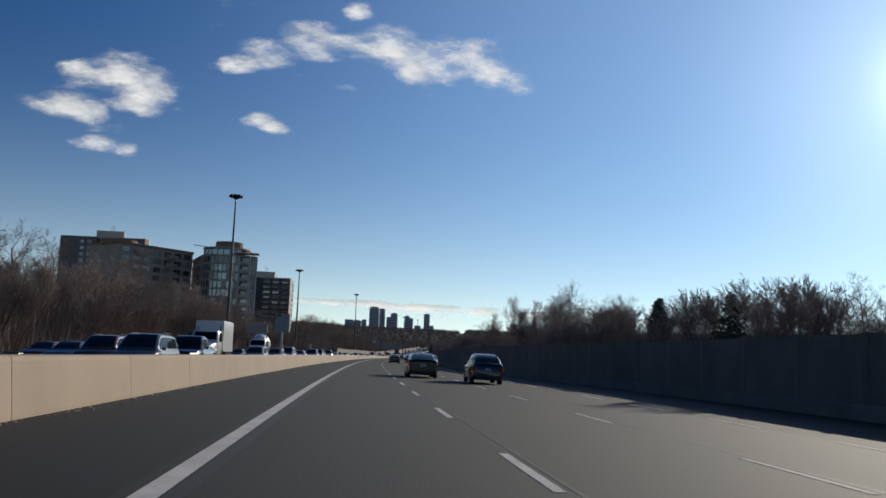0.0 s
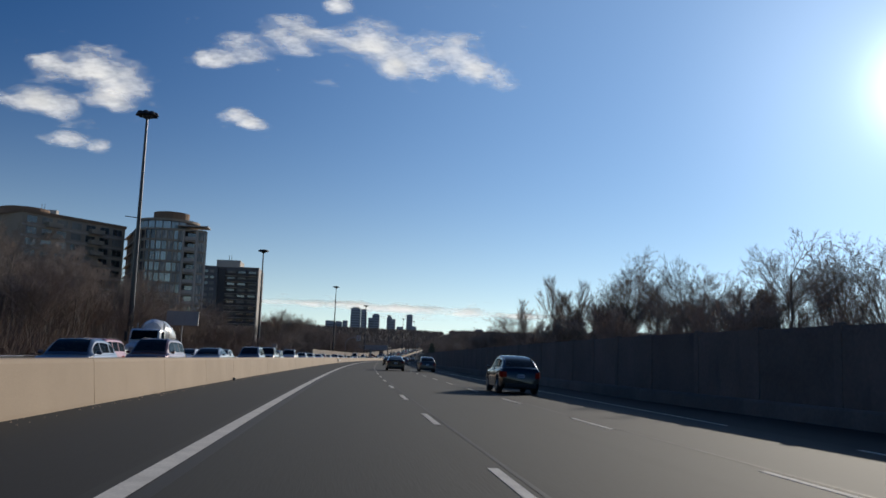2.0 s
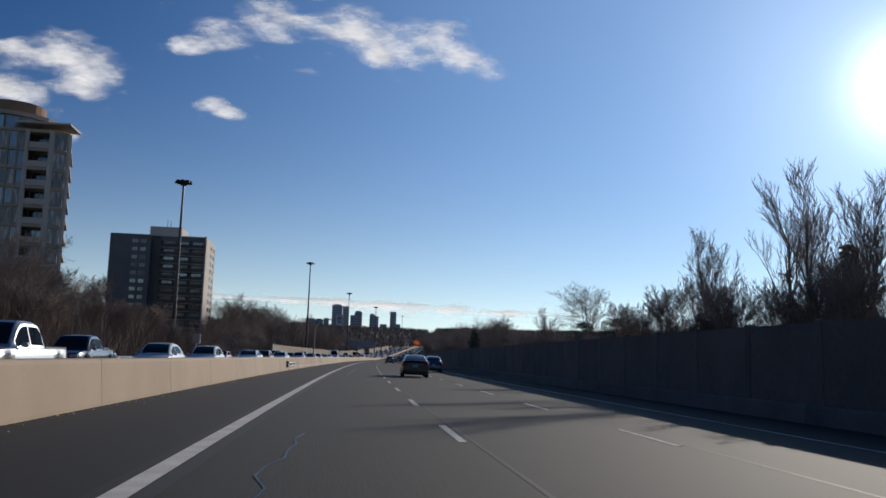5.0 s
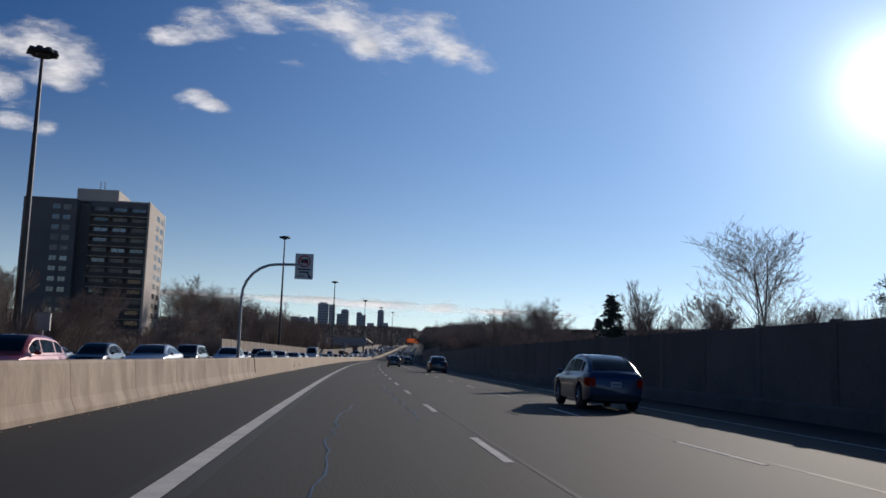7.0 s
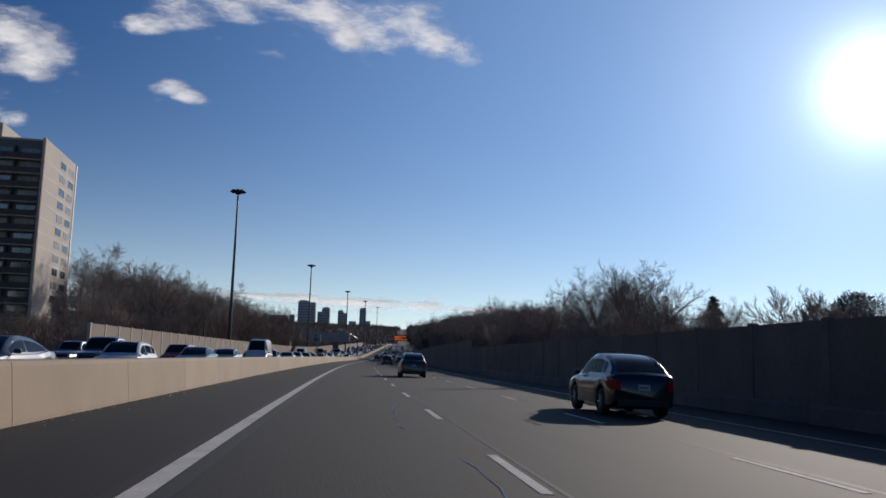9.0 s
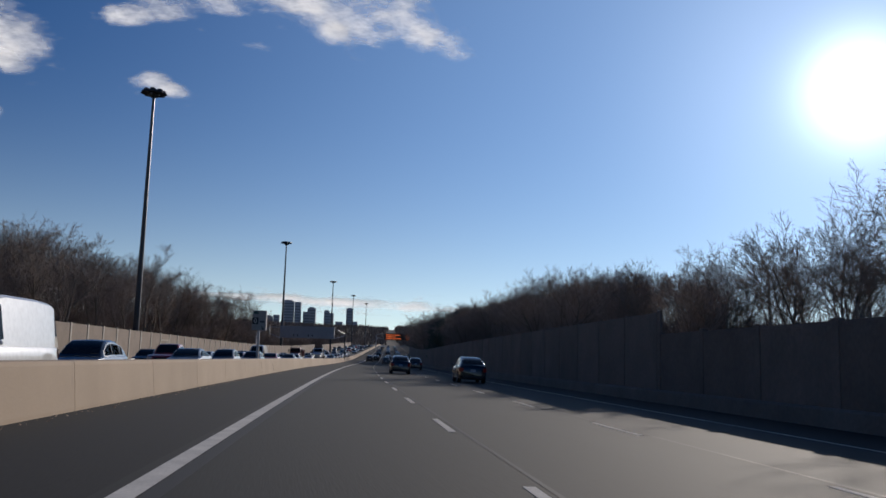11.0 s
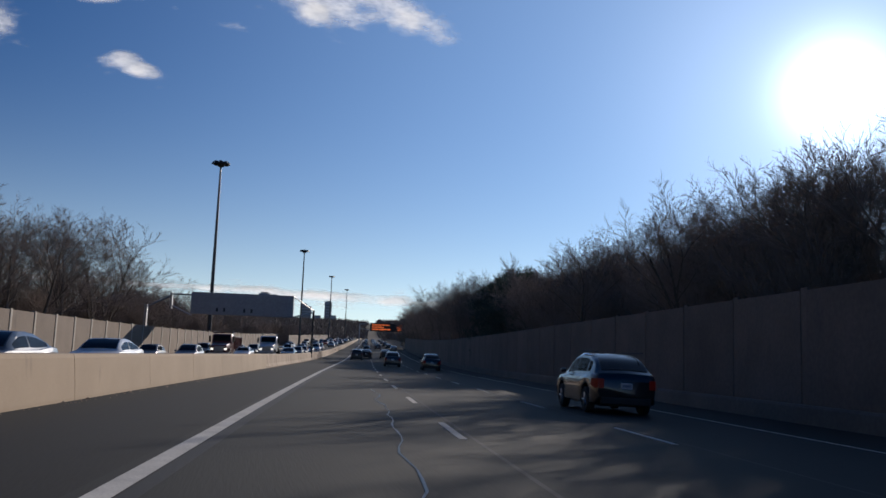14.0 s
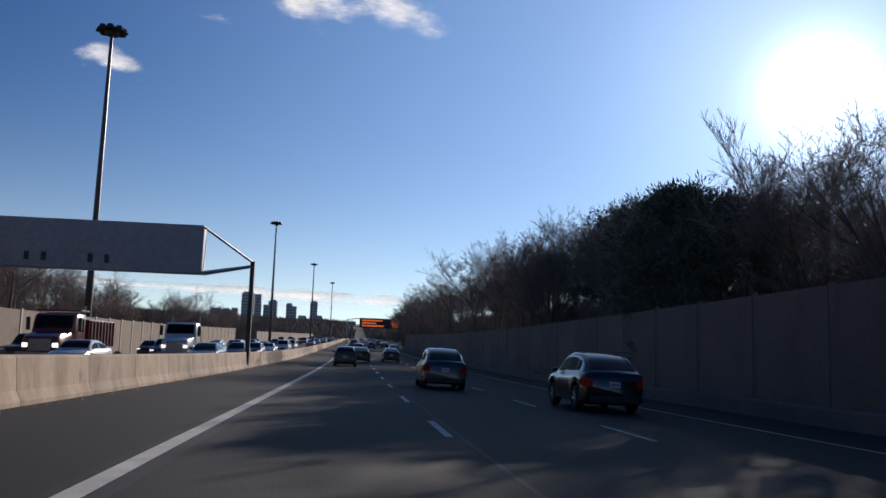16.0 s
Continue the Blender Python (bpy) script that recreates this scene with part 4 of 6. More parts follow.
# ---- trees ----
def sweep(v, f, pts, radii, n):
    """Append a tapered tube through pts."""
    rings = []
    for i, p in enumerate(pts):
        d = (pts[min(i + 1, len(pts) - 1)] - pts[max(i - 1, 0)]).normalized()
        s = d.orthogonal().normalized()
        t = d.cross(s)
        b = len(v)
        for k in range(n):
            a = 2 * math.pi * k / n
            v.append(p + radii[i] * (math.cos(a) * s + math.sin(a) * t))
        rings.append(b)
    for a, b in zip(rings, rings[1:]):
        for k in range(n):
            f.append((a + k, a + (k + 1) % n, b + (k + 1) % n, b + k))


def bare_tree_mesh(seed, height, spread, stems=1, upright=0.5, twigs=1.0, clear=0.35):
    """Trunk-and-limb mesh and twig mesh of a leafless tree."""
    r = random.Random(seed)
    tv, tf, cv, cf = [], [], [], []

    def grow(p, d, length, rad, level):
        n = (5, 4, 3, 2, 1)[level]
        pts, q = [p.copy()], p.copy()
        for i in range(n):
            wob = (0.08, 0.17, 0.22, 0.26, 0.25)[level]
            d = (d + Vector((r.gauss(0, wob), r.gauss(0, wob), r.gauss(0.04, wob * 0.5) + 0.05 * upright))).normalized()
            q = q + d * (length / n)
            pts.append(q.copy())
        radii = [max(0.008, rad * (1 - 0.62 * i / n)) for i in range(n + 1)]
        if level <= 1:
            sweep(tv, tf, pts, radii, 7 if level == 0 else 5)
        elif level < 4:
            sweep(cv, cf, pts, radii, 3)
        else:
            a, b = pts[0], pts[-1]
            w = (b - a).orthogonal().normalized() * 0.010
            w2 = (b - a).normalized().cross(w)
            k = len(cv)
            cv.extend((a + w, a - 0.5 * w + 0.87 * w2, a - 0.5 * w - 0.87 * w2, b))
            cf.extend(((k, k + 1, k + 3), (k + 1, k + 2, k + 3), (k + 2, k, k + 3)))
            return
        kids = ((7, 9), (6, 8), (6, 8), (6, 8))[level]
        k = int(r.randint(*kids) * (twigs if level >= 2 else 1))
        for j in range(k):
            low = clear if level == 0 else 0.2
            t = low + (1 - low) * (j + r.random()) / k
            i = min(n - 1, int(t * n))
            base = pts[i].lerp(pts[i + 1], t * n - i)
            side = Vector((r.gauss(0, 1), r.gauss(0, 1), 0.0)).normalized()
            ang = r.uniform(0.45, 0.95) * (1.15 - 0.5 * upright) * spread
            axis = (pts[i + 1] - pts[i]).normalized()
            nd = (axis * math.cos(ang) + (side - axis * side.dot(axis)).normalized() * math.sin(ang)).normalized()
            nd.z = nd.z * (1 - 0.2 * upright) + 0.25 * upright
            grow(base, nd.normalized(), length * r.uniform(0.42, 0.68) * (1.15 - 0.45 * t), max(0.010, radii[i] * r.uniform(0.4, 0.6)), level + 1)

    for k in range(stems):
        lean = Vector((r.gauss(0, 0.10 + 0.12 * (stems > 1)), r.gauss(0, 0.10 + 0.12 * (stems > 1)), 1)).normalized()
        grow(Vector((r.gauss(0, 0.2) * (stems > 1), r.gauss(0, 0.2) * (stems > 1), -0.4)), lean, height * r.uniform(0.68, 0.8), height * 0.0145 / math.sqrt(stems), 0)
    return mesh("trunk", tv, tf, M["bark"], True), mesh("crown", cv, cf, M["twig"])


def conifer_mesh(seed, height, width):
    """A dense spruce: tiers of drooping boughs set thick with needle sprays."""
    r = random.Random(seed)
    v, f, tv, tf = [], [], [], []
    sweep(tv, tf, [Vector((0, 0, -0.3)), Vector((0, 0, height * 0.5)), Vector((0, 0, height))], [height * 0.016, height * 0.009, 0.015], 7)
    z = height * 0.05
    while z < height * 0.985:
        k = 1 - z / height
        reach = width * (k ** 0.9) * r.uniform(0.82, 1.12) + 0.10
        for j in range(int(6 + 12 * k)):
            a = r.uniform(0, 2 * math.pi)
            L = reach * r.uniform(0.65, 1.08)
            d = Vector((math.cos(a), math.sin(a), 0.0))
            for q in range(int(9 + 16 * k)):
                t = r.random() ** 0.7
                c = Vector((0, 0, z)) + d * L * t + Vector((0, 0, (0.18 * t - 0.34 * t * t) * L + r.uniform(-0.10, 0.05)))
                sp = 0.10 + 0.22 * (1 - t) * L
                c += Vector((r.gauss(0, sp), r.gauss(0, sp), 0))
                n = (d * r.uniform(0.3, 1.0) + Vector((r.gauss(0, 0.5), r.gauss(0, 0.5), r.uniform(-0.5, 0.2)))).normalized() * r.uniform(0.22, 0.45)
                w = n.cross(Vector((r.gauss(0, 1), r.gauss(0, 1), r.gauss(0, 1)))).normalized() * 0.10
                b = len(v)
                v += [c - w, c + w, c + n]
                f.append((b, b + 1, b + 2))
        z += height * 0.026
    return mesh("trunk", tv, tf, M["bark"], True), mesh("crown", v, f, M["needles"])


def pine_mesh(seed, height, width):
    """A rounded pine: limbs that carry clumps of needles."""
    r = random.Random(seed)
    tv, tf, v, f = [], [], [], []
    sweep(tv, tf, [Vector((0, 0, -0.4)), Vector((0.1, 0, height * 0.45)), Vector((0, 0.1, height * 0.92))], [height * 0.020, height * 0.013, 0.04], 7)
    for k in range(95):
        z = height * (0.18 + 0.80 * r.random())
        rel = (z / height - 0.18) / 0.82
        reach = width * math.sqrt(max(0.04, 1 - (1.75 * rel - 0.75) ** 2 if rel > 0.43 else 1 - 0.35 * (0.43 - rel))) * r.uniform(0.45, 1.0)
        a = r.uniform(0, 2 * math.pi)
        c = Vector((reach * math.cos(a), reach * math.sin(a), z))
        if k % 3 == 0:
            sweep(v, f, [Vector((0, 0, max(0.5, z - 0.35 * reach))), c], [0.07, 0.02], 4)
        size = r.uniform(0.55, 1.0) * height * 0.085
        for q in range(70):
            d = Vector((r.gauss(0, 1), r.gauss(0, 1), r.gauss(0, 0.6)))
            d = d.normalized() * size * r.random() ** 0.4
            p = c + d
            w = Vector((r.gauss(0, 1), r.gauss(0, 1), r.gauss(0, 1))).normalized() * 0.16
            n = (d.normalized() + Vector((0, 0, 0.5))).normalized() * r.uniform(0.2, 0.42)
            b = len(v)
            v += [p - w * 0.5, p + w * 0.5, p + n]
            f.append((b, b + 1, b + 2))
    return mesh("trunk", tv, tf, M["bark"], True), mesh("crown", v, f, M["needles"])


def joined(name, a, b):
    """One mesh of two, each keeping its material."""
    v = [q.co.copy() for q in a.vertices] + [q.co.copy() for q in b.vertices]
    n = len(a.vertices)
    me = mesh(name, v, [tuple(q.vertices) for q in a.polygons] + [tuple(i + n for i in q.vertices) for q in b.polygons], a.materials[0])
    me.materials.append(b.materials[0])
    me.polygons.foreach_set("material_index", [0] * len(a.polygons) + [1] * len(b.polygons))
    return me


def tree_proto(label, category, group, meshes):
    if category == "bush":
        return tagged(new("bush", joined("bush", *meshes)), label, category, group)
    t = thing(category.replace(" ", "_"), Matrix(), label, category, group)
    child("trunk", meshes[0], t)
    child("crown", meshes[1], t)
    return t


BARE = [tree_proto("bare deciduous tree with a wide crown of fine grey-brown twigs", "tree", "bare trees", bare_tree_mesh(s, h, sp, st, up, tw)) for s, h, sp, st, up, tw in ((3, 12, 1.1, 1, 0.3, 1.0), (5, 13, 1.0, 2, 0.45, 0.9), (8, 11, 1.2, 1, 0.15, 1.1), (13, 14, 0.9, 1, 0.5, 0.9), (21, 12, 1.0, 3, 0.4, 0.75))]
FOREST = [tree_proto("tall slender woodland tree, leafless, with a bare trunk", "woodland tree", "woodland trees", bare_tree_mesh(s, h, 1.0, st, 0.35, tw, 0.36)) for s, h, st, tw in ((71, 13, 1, 1.0), (74, 14, 2, 0.9), (77, 13, 1, 1.1), (79, 12, 2, 0.9))]
SLIM = [tree_proto("slender upright leafless tree with thin rising branches", "slender tree", "slender bare trees", bare_tree_mesh(s, h, 0.5, st, 1.2, 0.8)) for s, h, st in ((31, 10, 2), (34, 11, 1))]
BUSH = [tree_proto("dense leafless brown thicket of thin stems", "bush", "bare bushes", bare_tree_mesh(s, h, 0.85, st, 0.7, 0.75)) for s, h, st in ((41, 5.5, 4), (44, 6.5, 4), (47, 4.8, 5))]
FIR = [tree_proto("dark green conical spruce tree", "conifer", "spruces", conifer_mesh(s, h, w)) for s, h, w in ((51, 9, 3.0), (53, 10, 3.7))]
PINE = [tree_proto("dark broad evergreen pine with dense rounded boughs", "conifer", "pines", pine_mesh(s, h, w)) for s, h, w in ((61, 11, 3.8), (64, 12, 4.4))]
GOBLET = [tree_proto("leafless multi-stemmed tree with a wide goblet-shaped crown", "spreading tree", "spreading bare trees", bare_tree_mesh(s, h, 1.0, st, 0.4, 0.7, 0.30)) for s, h, st in ((83, 13, 4), (86, 13, 3))]
ALL_PROTOS = FOREST + GOBLET + BARE + SLIM + BUSH + FIR + PINE


def plant(protos, s, u, size, turn=None, r=random.Random(77)):
    """Plant a copy of one of protos; size scales its height."""
    proto = protos[r.randrange(len(protos))]
    m = on_ground(s, u, r.uniform(0, 360) if turn is None else turn, -0.05) @ Matrix.Scale(size, 4)
    t = copy_thing(proto, m)
    t.matrix_basis = m
    return t


tr = random.Random(5)


def tree_to(protos, heights, s, u, top, young=False):
    """Plant one of protos so that its crown tops out near the height top."""
    i = tr.randrange(len(protos))
    t = plant([protos[i]], s, u, max(0.35, (top - gz(s, u)) / heights[i]))
    if young:
        t.name = "young_tree"
        tagged(t, "young leafless tree in the dense roadside wood", "young tree", "young bare trees")


BARE_H, FOREST_H, GOBLET_H, SLIM_H, BUSH_H, FIR_H, PINE_H = [[max(v.co.z for o in (t, *t.children) if o.data for v in o.data.vertices) for t in group] for group in (BARE, FOREST, GOBLET, SLIM, BUSH, FIR, PINE)]
# Left bank: thickets in front, trees on the slope behind.
s = 24.0
while s < 760:
    w = -23.8 if s < 320 else -24.2
    k = 0.5 if 280 < s < 350 else 1.0
    plant(BUSH, s + tr.uniform(-2, 2), w - tr.uniform(0.5, 6), k * tr.uniform(0.8, 1.2))
    if s < 560:
        plant(BUSH, s + 4 + tr.uniform(-2, 2), w - tr.uniform(6, 13), k * tr.uniform(0.9, 1.4))
    top = follow([(0, 13.0), (170, 14.5), (240, 11.5), (278, 8.5), (290, 4.8), (345, 4.8), (358, 10.0), (400, 14.5), (440, 15.5), (474, 14.5), (488, 11.3), (560, 12.0), (620, 12.5), (760, 15)], s)
    tree_to(FOREST, FOREST_H, s + tr.uniform(-3, 3), -33 + tr.uniform(-6, 5), top * tr.uniform(0.85, 1.03))
    if s > 330:
        for d in (1.5, 4.0, 6.5):
            tree_to(FOREST, FOREST_H, s + d + tr.uniform(-2, 2), tr.uniform(-40, -25), top * tr.uniform(0.78, 1.0), d != 4.0)
    s += 9.0 if s < 560 else 17
for k in range(26):
    tree_to(BARE, BARE_H, 402 + 3.6 * k + tr.uniform(-2, 2), tr.uniform(-56, -43), tr.uniform(16.5, 21.5))
for k in range(58):
    s = 40 + 4.6 * k + tr.uniform(-1.5, 1.5)
    tree_to(BARE, BARE_H, s, tr.uniform(-38, -26.5), follow([(40, 10.0), (120, 11.5), (200, 11.0), (250, 8.5), (278, 6.0), (288, 4.2), (310, 4.0)], s) * tr.uniform(0.8, 1.05), True)
# Right side: thickets just behind the wall, woods beyond.
s = 12.0
while s < 760:
    near = s < 340
    plant(BUSH, s + tr.uniform(-2, 2), u_wall(s) + 3.0 + tr.uniform(0, 4), (tr.uniform(0.6, 0.85) if s < 200 else tr.uniform(0.45, 0.60)) if near else tr.uniform(0.6, 0.9))
    if near:
        plant(BUSH, s + 3 + tr.uniform(-2, 2), u_wall(s) + tr.uniform(6, 14), tr.uniform(0.8, 1.05) if s < 200 else tr.uniform(0.55, 0.75))
    else:
        plant(BUSH, s + 4 + tr.uniform(-2, 2), 14.5 + tr.uniform(0, 5), tr.uniform(0.7, 1.0))
    s += (6.5 if s < 340 else 9.0) if s < 560 else 16
# Woods on the rising bank: an inner edge and a taller back row.
for s0, s1, step, u0, u1, line in ((318, 396, 2.4, 23.0, 33.0, [(318, 6.5), (345, 9.4), (396, 10.6)]),
                                   (352, 520, 2.4, 14.5, 19.5, [(352, 8.0), (400, 9.3), (440, 9.6), (480, 9.8), (500, 11.5), (520, 13.0)]),
                                   (378, 530, 1.7, 19.5, 27.0, [(378, 10.6), (400, 11.6), (445, 11.4), (470, 11.2), (485, 11.6), (500, 13.2), (530, 15.5)]),
                                   (402, 478, 1.6, 16.5, 24.0, [(402, 10.4), (440, 10.8), (478, 11.2)]),
                                   (388, 540, 4.0, 27.0, 36.0, [(388, 12.0), (430, 13.2), (480, 14.0), (540, 17.5)]),
                                   (512, 760, 5.0, 13.8, 19.0, [(512, 14.0), (532, 14.6), (600, 16.5), (760, 19.0)]),
                                   (540, 760, 8.0, 20.0, 32.0, [(540, 17.0), (620, 19.0), (760, 22.0)])):
    s = s0
    while s < s1:
        tree_to(FOREST, FOREST_H, s + tr.uniform(-1.5, 1.5), tr.uniform(u0, u1), follow(line, s) * tr.uniform(0.86, 1.03), tr.random() < 0.5)
        s += step
# Trees that stand out beyond the right-hand wall.
for s, u, top in ((174.8, 37.0, 18.2), (262.4, 32.5, 13.9), (171.0, 34.0, 15.5), (411.3, 24.4, 13.7), (130.3, 29.6, 12.0)):
    tree_to(GOBLET, GOBLET_H, s, u, top)
for s, u, top in ((97.0, 22.0, 8.9), (111.5, 34.2, 11.0), (115.2, 35.0, 10.6), (104, 33, 10.2), (122, 34, 10.8), (137, 33, 11.6), (143, 31, 11.0), (150, 33, 12.2), (158, 35, 11.4), (164, 38, 12.6), (182, 38, 12.4), (188, 36, 11.8), (339.5, 28.5, 12.7), (346, 31, 11.6), (343, 27, 12.0), (350, 29, 12.6), (336, 30, 11.4), (341, 31, 12.2), (357.7, 29.3, 12.8), (366, 29, 11.8), (379, 27.1, 12.3), (397, 24.3, 12.1), (333, 30, 10.6)):
    tree_to(FOREST, FOREST_H, s, u, top)
for s, u, top in ((199.5, 31.8, 17.2), (197, 31.4, 16.0), (192.8, 34.0, 15.5), (195, 33, 14.6), (204.5, 27.5, 12.8), (208, 29, 11.5), (212, 30, 9.5), (247.3, 16.5, 6.2), (295, 32, 11.4), (294, 32.5, 9.8), (231, 31, 7.6), (234, 32, 7.2), (229, 30, 7.0)):
    tree_to(SLIM, SLIM_H, s, u, top)
tree_to(SLIM[1:], SLIM_H[1:], 475.5, 15.2, 12.6)
tree_to(SLIM[1:], SLIM_H[1:], 304.0, 17.6, 7.9)
for k in range(24):
    tree_to(FOREST, FOREST_H, 30 + 4.2 * k + tr.uniform(-1.5, 1.5), tr.uniform(23, 33), tr.uniform(5.8, 8.4))
for k in range(24):
    tree_to(FOREST if k % 3 else SLIM, FOREST_H, 205 + 5.5 * k + tr.uniform(-2, 2), tr.uniform(24, 38), tr.uniform(5.0, 7.4))
for s, u, top in ((38.5, 17.1, 4.8), (63, 22, 6.2), (98.7, 34.1, 9.4), (123.3, 33.3, 8.1), (126, 34, 7.4), (199, 35.8, 10.8), (193, 37.8, 10.0), (185, 37.7, 8.6), (238.9, 12.9, 4.9), (348, 40.7, 9.6)):
    tree_to(FIR, FIR_H, s, u, top)
for s, u, top in ((219, 24, 5.8), (231, 24, 5.9), (224, 26, 5.6), (291, 24, 5.0), (478, 15.2, 8.6), (480.5, 14.6, 9.6), (484, 15.5, 10.2), (488, 17, 10.9), (492, 18, 11.6), (497.7, 20.5, 12.8), (503, 20, 13.0), (509, 22, 14.0), (516.5, 23.0, 15.4)):
    tree_to(PINE, PINE_H, s, u, top)
for s, u, top in ((477.5, -25.0, 15.0), (463.5, -25.5, 12.4), (457.8, -26.5, 13.0)):
    tree_to(BARE, BARE_H, s, u, top)
for p in ALL_PROTOS:
    for o in [*p.children_recursive, p]:
        bpy.data.objects.remove(o)


# Undergrowth: thin stems over the banks, and far woods.
def stems(name, label, count, s0, s1, u0, u1, h0, h1, seed, width=0.05, lean=0.3):
    r = random.Random(seed)
    v, f = [], []
    for k in range(count):
        s, u = r.uniform(s0, s1), u0 + (u1 - u0) * r.random()
        if 0 < u < u_wall(s) + 2.6:
            continue
        p = rd(s, u)
        p.z = gz(s, u) - 0.1
        h = r.uniform(h0, h1)
        a = r.uniform(0, math.pi)
        w = Vector((math.cos(a), math.sin(a), 0)) * width * r.uniform(0.6, 1.6)
        top = p + Vector((r.gauss(0, lean) * h, r.gauss(0, lean) * h, h))
        b = len(v)
        v += [p - w, p + w, top]
        f.append((b, b + 1, b + 2))
    tagged(new(name, mesh(name, v, f, M["brush"])), label, "undergrowth", kind="stuff")


stems("undergrowth", "brown leafless undergrowth covering the bank", 200000, 10, 700, -23.5, -48, 0.8, 3.2, 91, 0.030, 0.45)
stems("undergrowth", "tall brown leafless saplings among the roadside trees", 70000, 352, 640, 15.5, 30, 2.0, 4.5, 96, 0.035, 0.2)
stems("undergrowth", "tall brown leafless saplings among the bank trees", 45000, 10, 280, -26, -46, 2.0, 5.0, 97, 0.03, 0.3)
stems("undergrowth", "brown leafless undergrowth behind the noise wall", 110000, 0, 700, 12.4, 34, 0.8, 3.4, 92, 0.035)
stems("undergrowth", "tall brown leafless saplings behind the far noise wall", 36000, 356, 700, -26, -46, 2.0, 5.0, 99, 0.03, 0.3)
stems("undergrowth", "dense brown leafless brush behind the noise wall", 60000, 20, 345, 17, 38, 1.5, 4.0, 98, 0.03, 0.3)
stems("distant_woods", "distant leafless woods beside the motorway", 26000, 700, 1400, -26, -190, 3, 8, 93, 0.30)
stems("distant_woods", "distant leafless woods beside the motorway", 26000, 700, 1400, 17, 200, 4, 10, 94, 0.30)
stems("distant_woods", "blue-grey woods on the far hillside", 26000, 1400, 2400, -500, 900, 5, 10, 95, 1.0)

# ---- vehicles ----
def paint(name, c, metal=0.25, rough=0.32, coat=0.12):
    m = mat(name, c, tuple(v * 0.9 for v in c), rough=rough, metal=metal, scale=0.8, fine=6, bump=0)
    p = m.node_tree.nodes["Principled BSDF"]
    p.inputs["Coat Weight"].default_value, p.inputs["Coat Roughness"].default_value = 0.8, coat
    return m


PAINT = {"black": paint("black car paint", (0.010, 0.010, 0.012), 0.1, 0.25, 0.04), "charcoal": paint("charcoal car paint", (0.045, 0.047, 0.05)), "silver": paint("silver car paint", (0.42, 0.43, 0.44), 0.6), "white": paint("white car paint", (0.72, 0.72, 0.70), 0.0), "red": paint("red car paint", (0.32, 0.025, 0.02), 0.1), "blue": paint("dark blue car paint", (0.03, 0.05, 0.10)), "grey": paint("grey car paint", (0.16, 0.165, 0.17), 0.5), "maroon": paint("maroon car paint", (0.10, 0.018, 0.02))}
M["car_glass"] = mat("tinted car glass", (0.014, 0.014, 0.014), (0.022, 0.022, 0.022), rough=0.05, scale=1, fine=4, bump=0, spec=0.24)
M["rubber"] = mat("tyre rubber", (0.022, 0.022, 0.022), (0.035, 0.034, 0.033), rough=0.85, scale=8, fine=40, bump=0.3)
M["alloy"] = mat("alloy wheel", (0.40, 0.40, 0.41), (0.25, 0.25, 0.26), rough=0.35, metal=0.9, scale=6, bump=0)
M["trim"] = mat("black plastic trim", (0.018, 0.018, 0.019), (0.028, 0.028, 0.028), rough=0.6, scale=5, bump=0.1)
M["tail"] = glow("tail lamp lens", (1.0, 0.05, 0.03), 0.010, (0.06, 0.004, 0.004))
M["head"] = mat("head lamp lens", (0.75, 0.76, 0.78), (0.55, 0.56, 0.58), rough=0.08, metal=0.4, scale=5, bump=0)
M["head_on"] = glow("lit head lamp", (1.0, 0.95, 0.85), 1.2, (0.8, 0.8, 0.8))
M["plate"] = mat("number plate", (0.62, 0.63, 0.64), rough=0.4, scale=9, bump=0)
M["plate_text"] = mat("number plate bars", (0.25, 0.28, 0.36), rough=0.5, bump=0)


def curve(pts, y):
    for (a, b), (c, d) in zip(pts, pts[1:]):
        if a <= y <= c:
            return b + (d - b) * (y - a) / (c - a) if c > a else d
    return pts[0][1] if y < pts[0][0] else pts[-1][1]


def soft_curve(pts, y, reach=0.16):
    """The same line with its corners rounded off."""
    lo, hi = pts[0][0], pts[-1][0]
    r = min(reach, max(0.0, y - lo), max(0.0, hi - y))
    return sum(curve(pts, y + r * q) for q in (-1, -0.66, -0.33, 0, 0.33, 0.66, 1)) / 7


def smooth_obj(ob, angle=38):
    me = ob.data
    me.polygons.foreach_set("use_smooth", [True] * len(me.polygons))
    me.set_sharp_from_angle(angle=radians(angle))
    return ob


def loft(rings):
    bm = bmesh.new()
    R = [[bm.verts.new(p) for p in r] for r in rings]
    n = len(R[0])
    for a, b in zip(R, R[1:]):
        for i in range(n):
            bm.faces.new((a[i], a[(i + 1) % n], b[(i + 1) % n], b[i]))
    bm.faces.new(R[0][::-1])
    bm.faces.new(R[-1])
    return bm


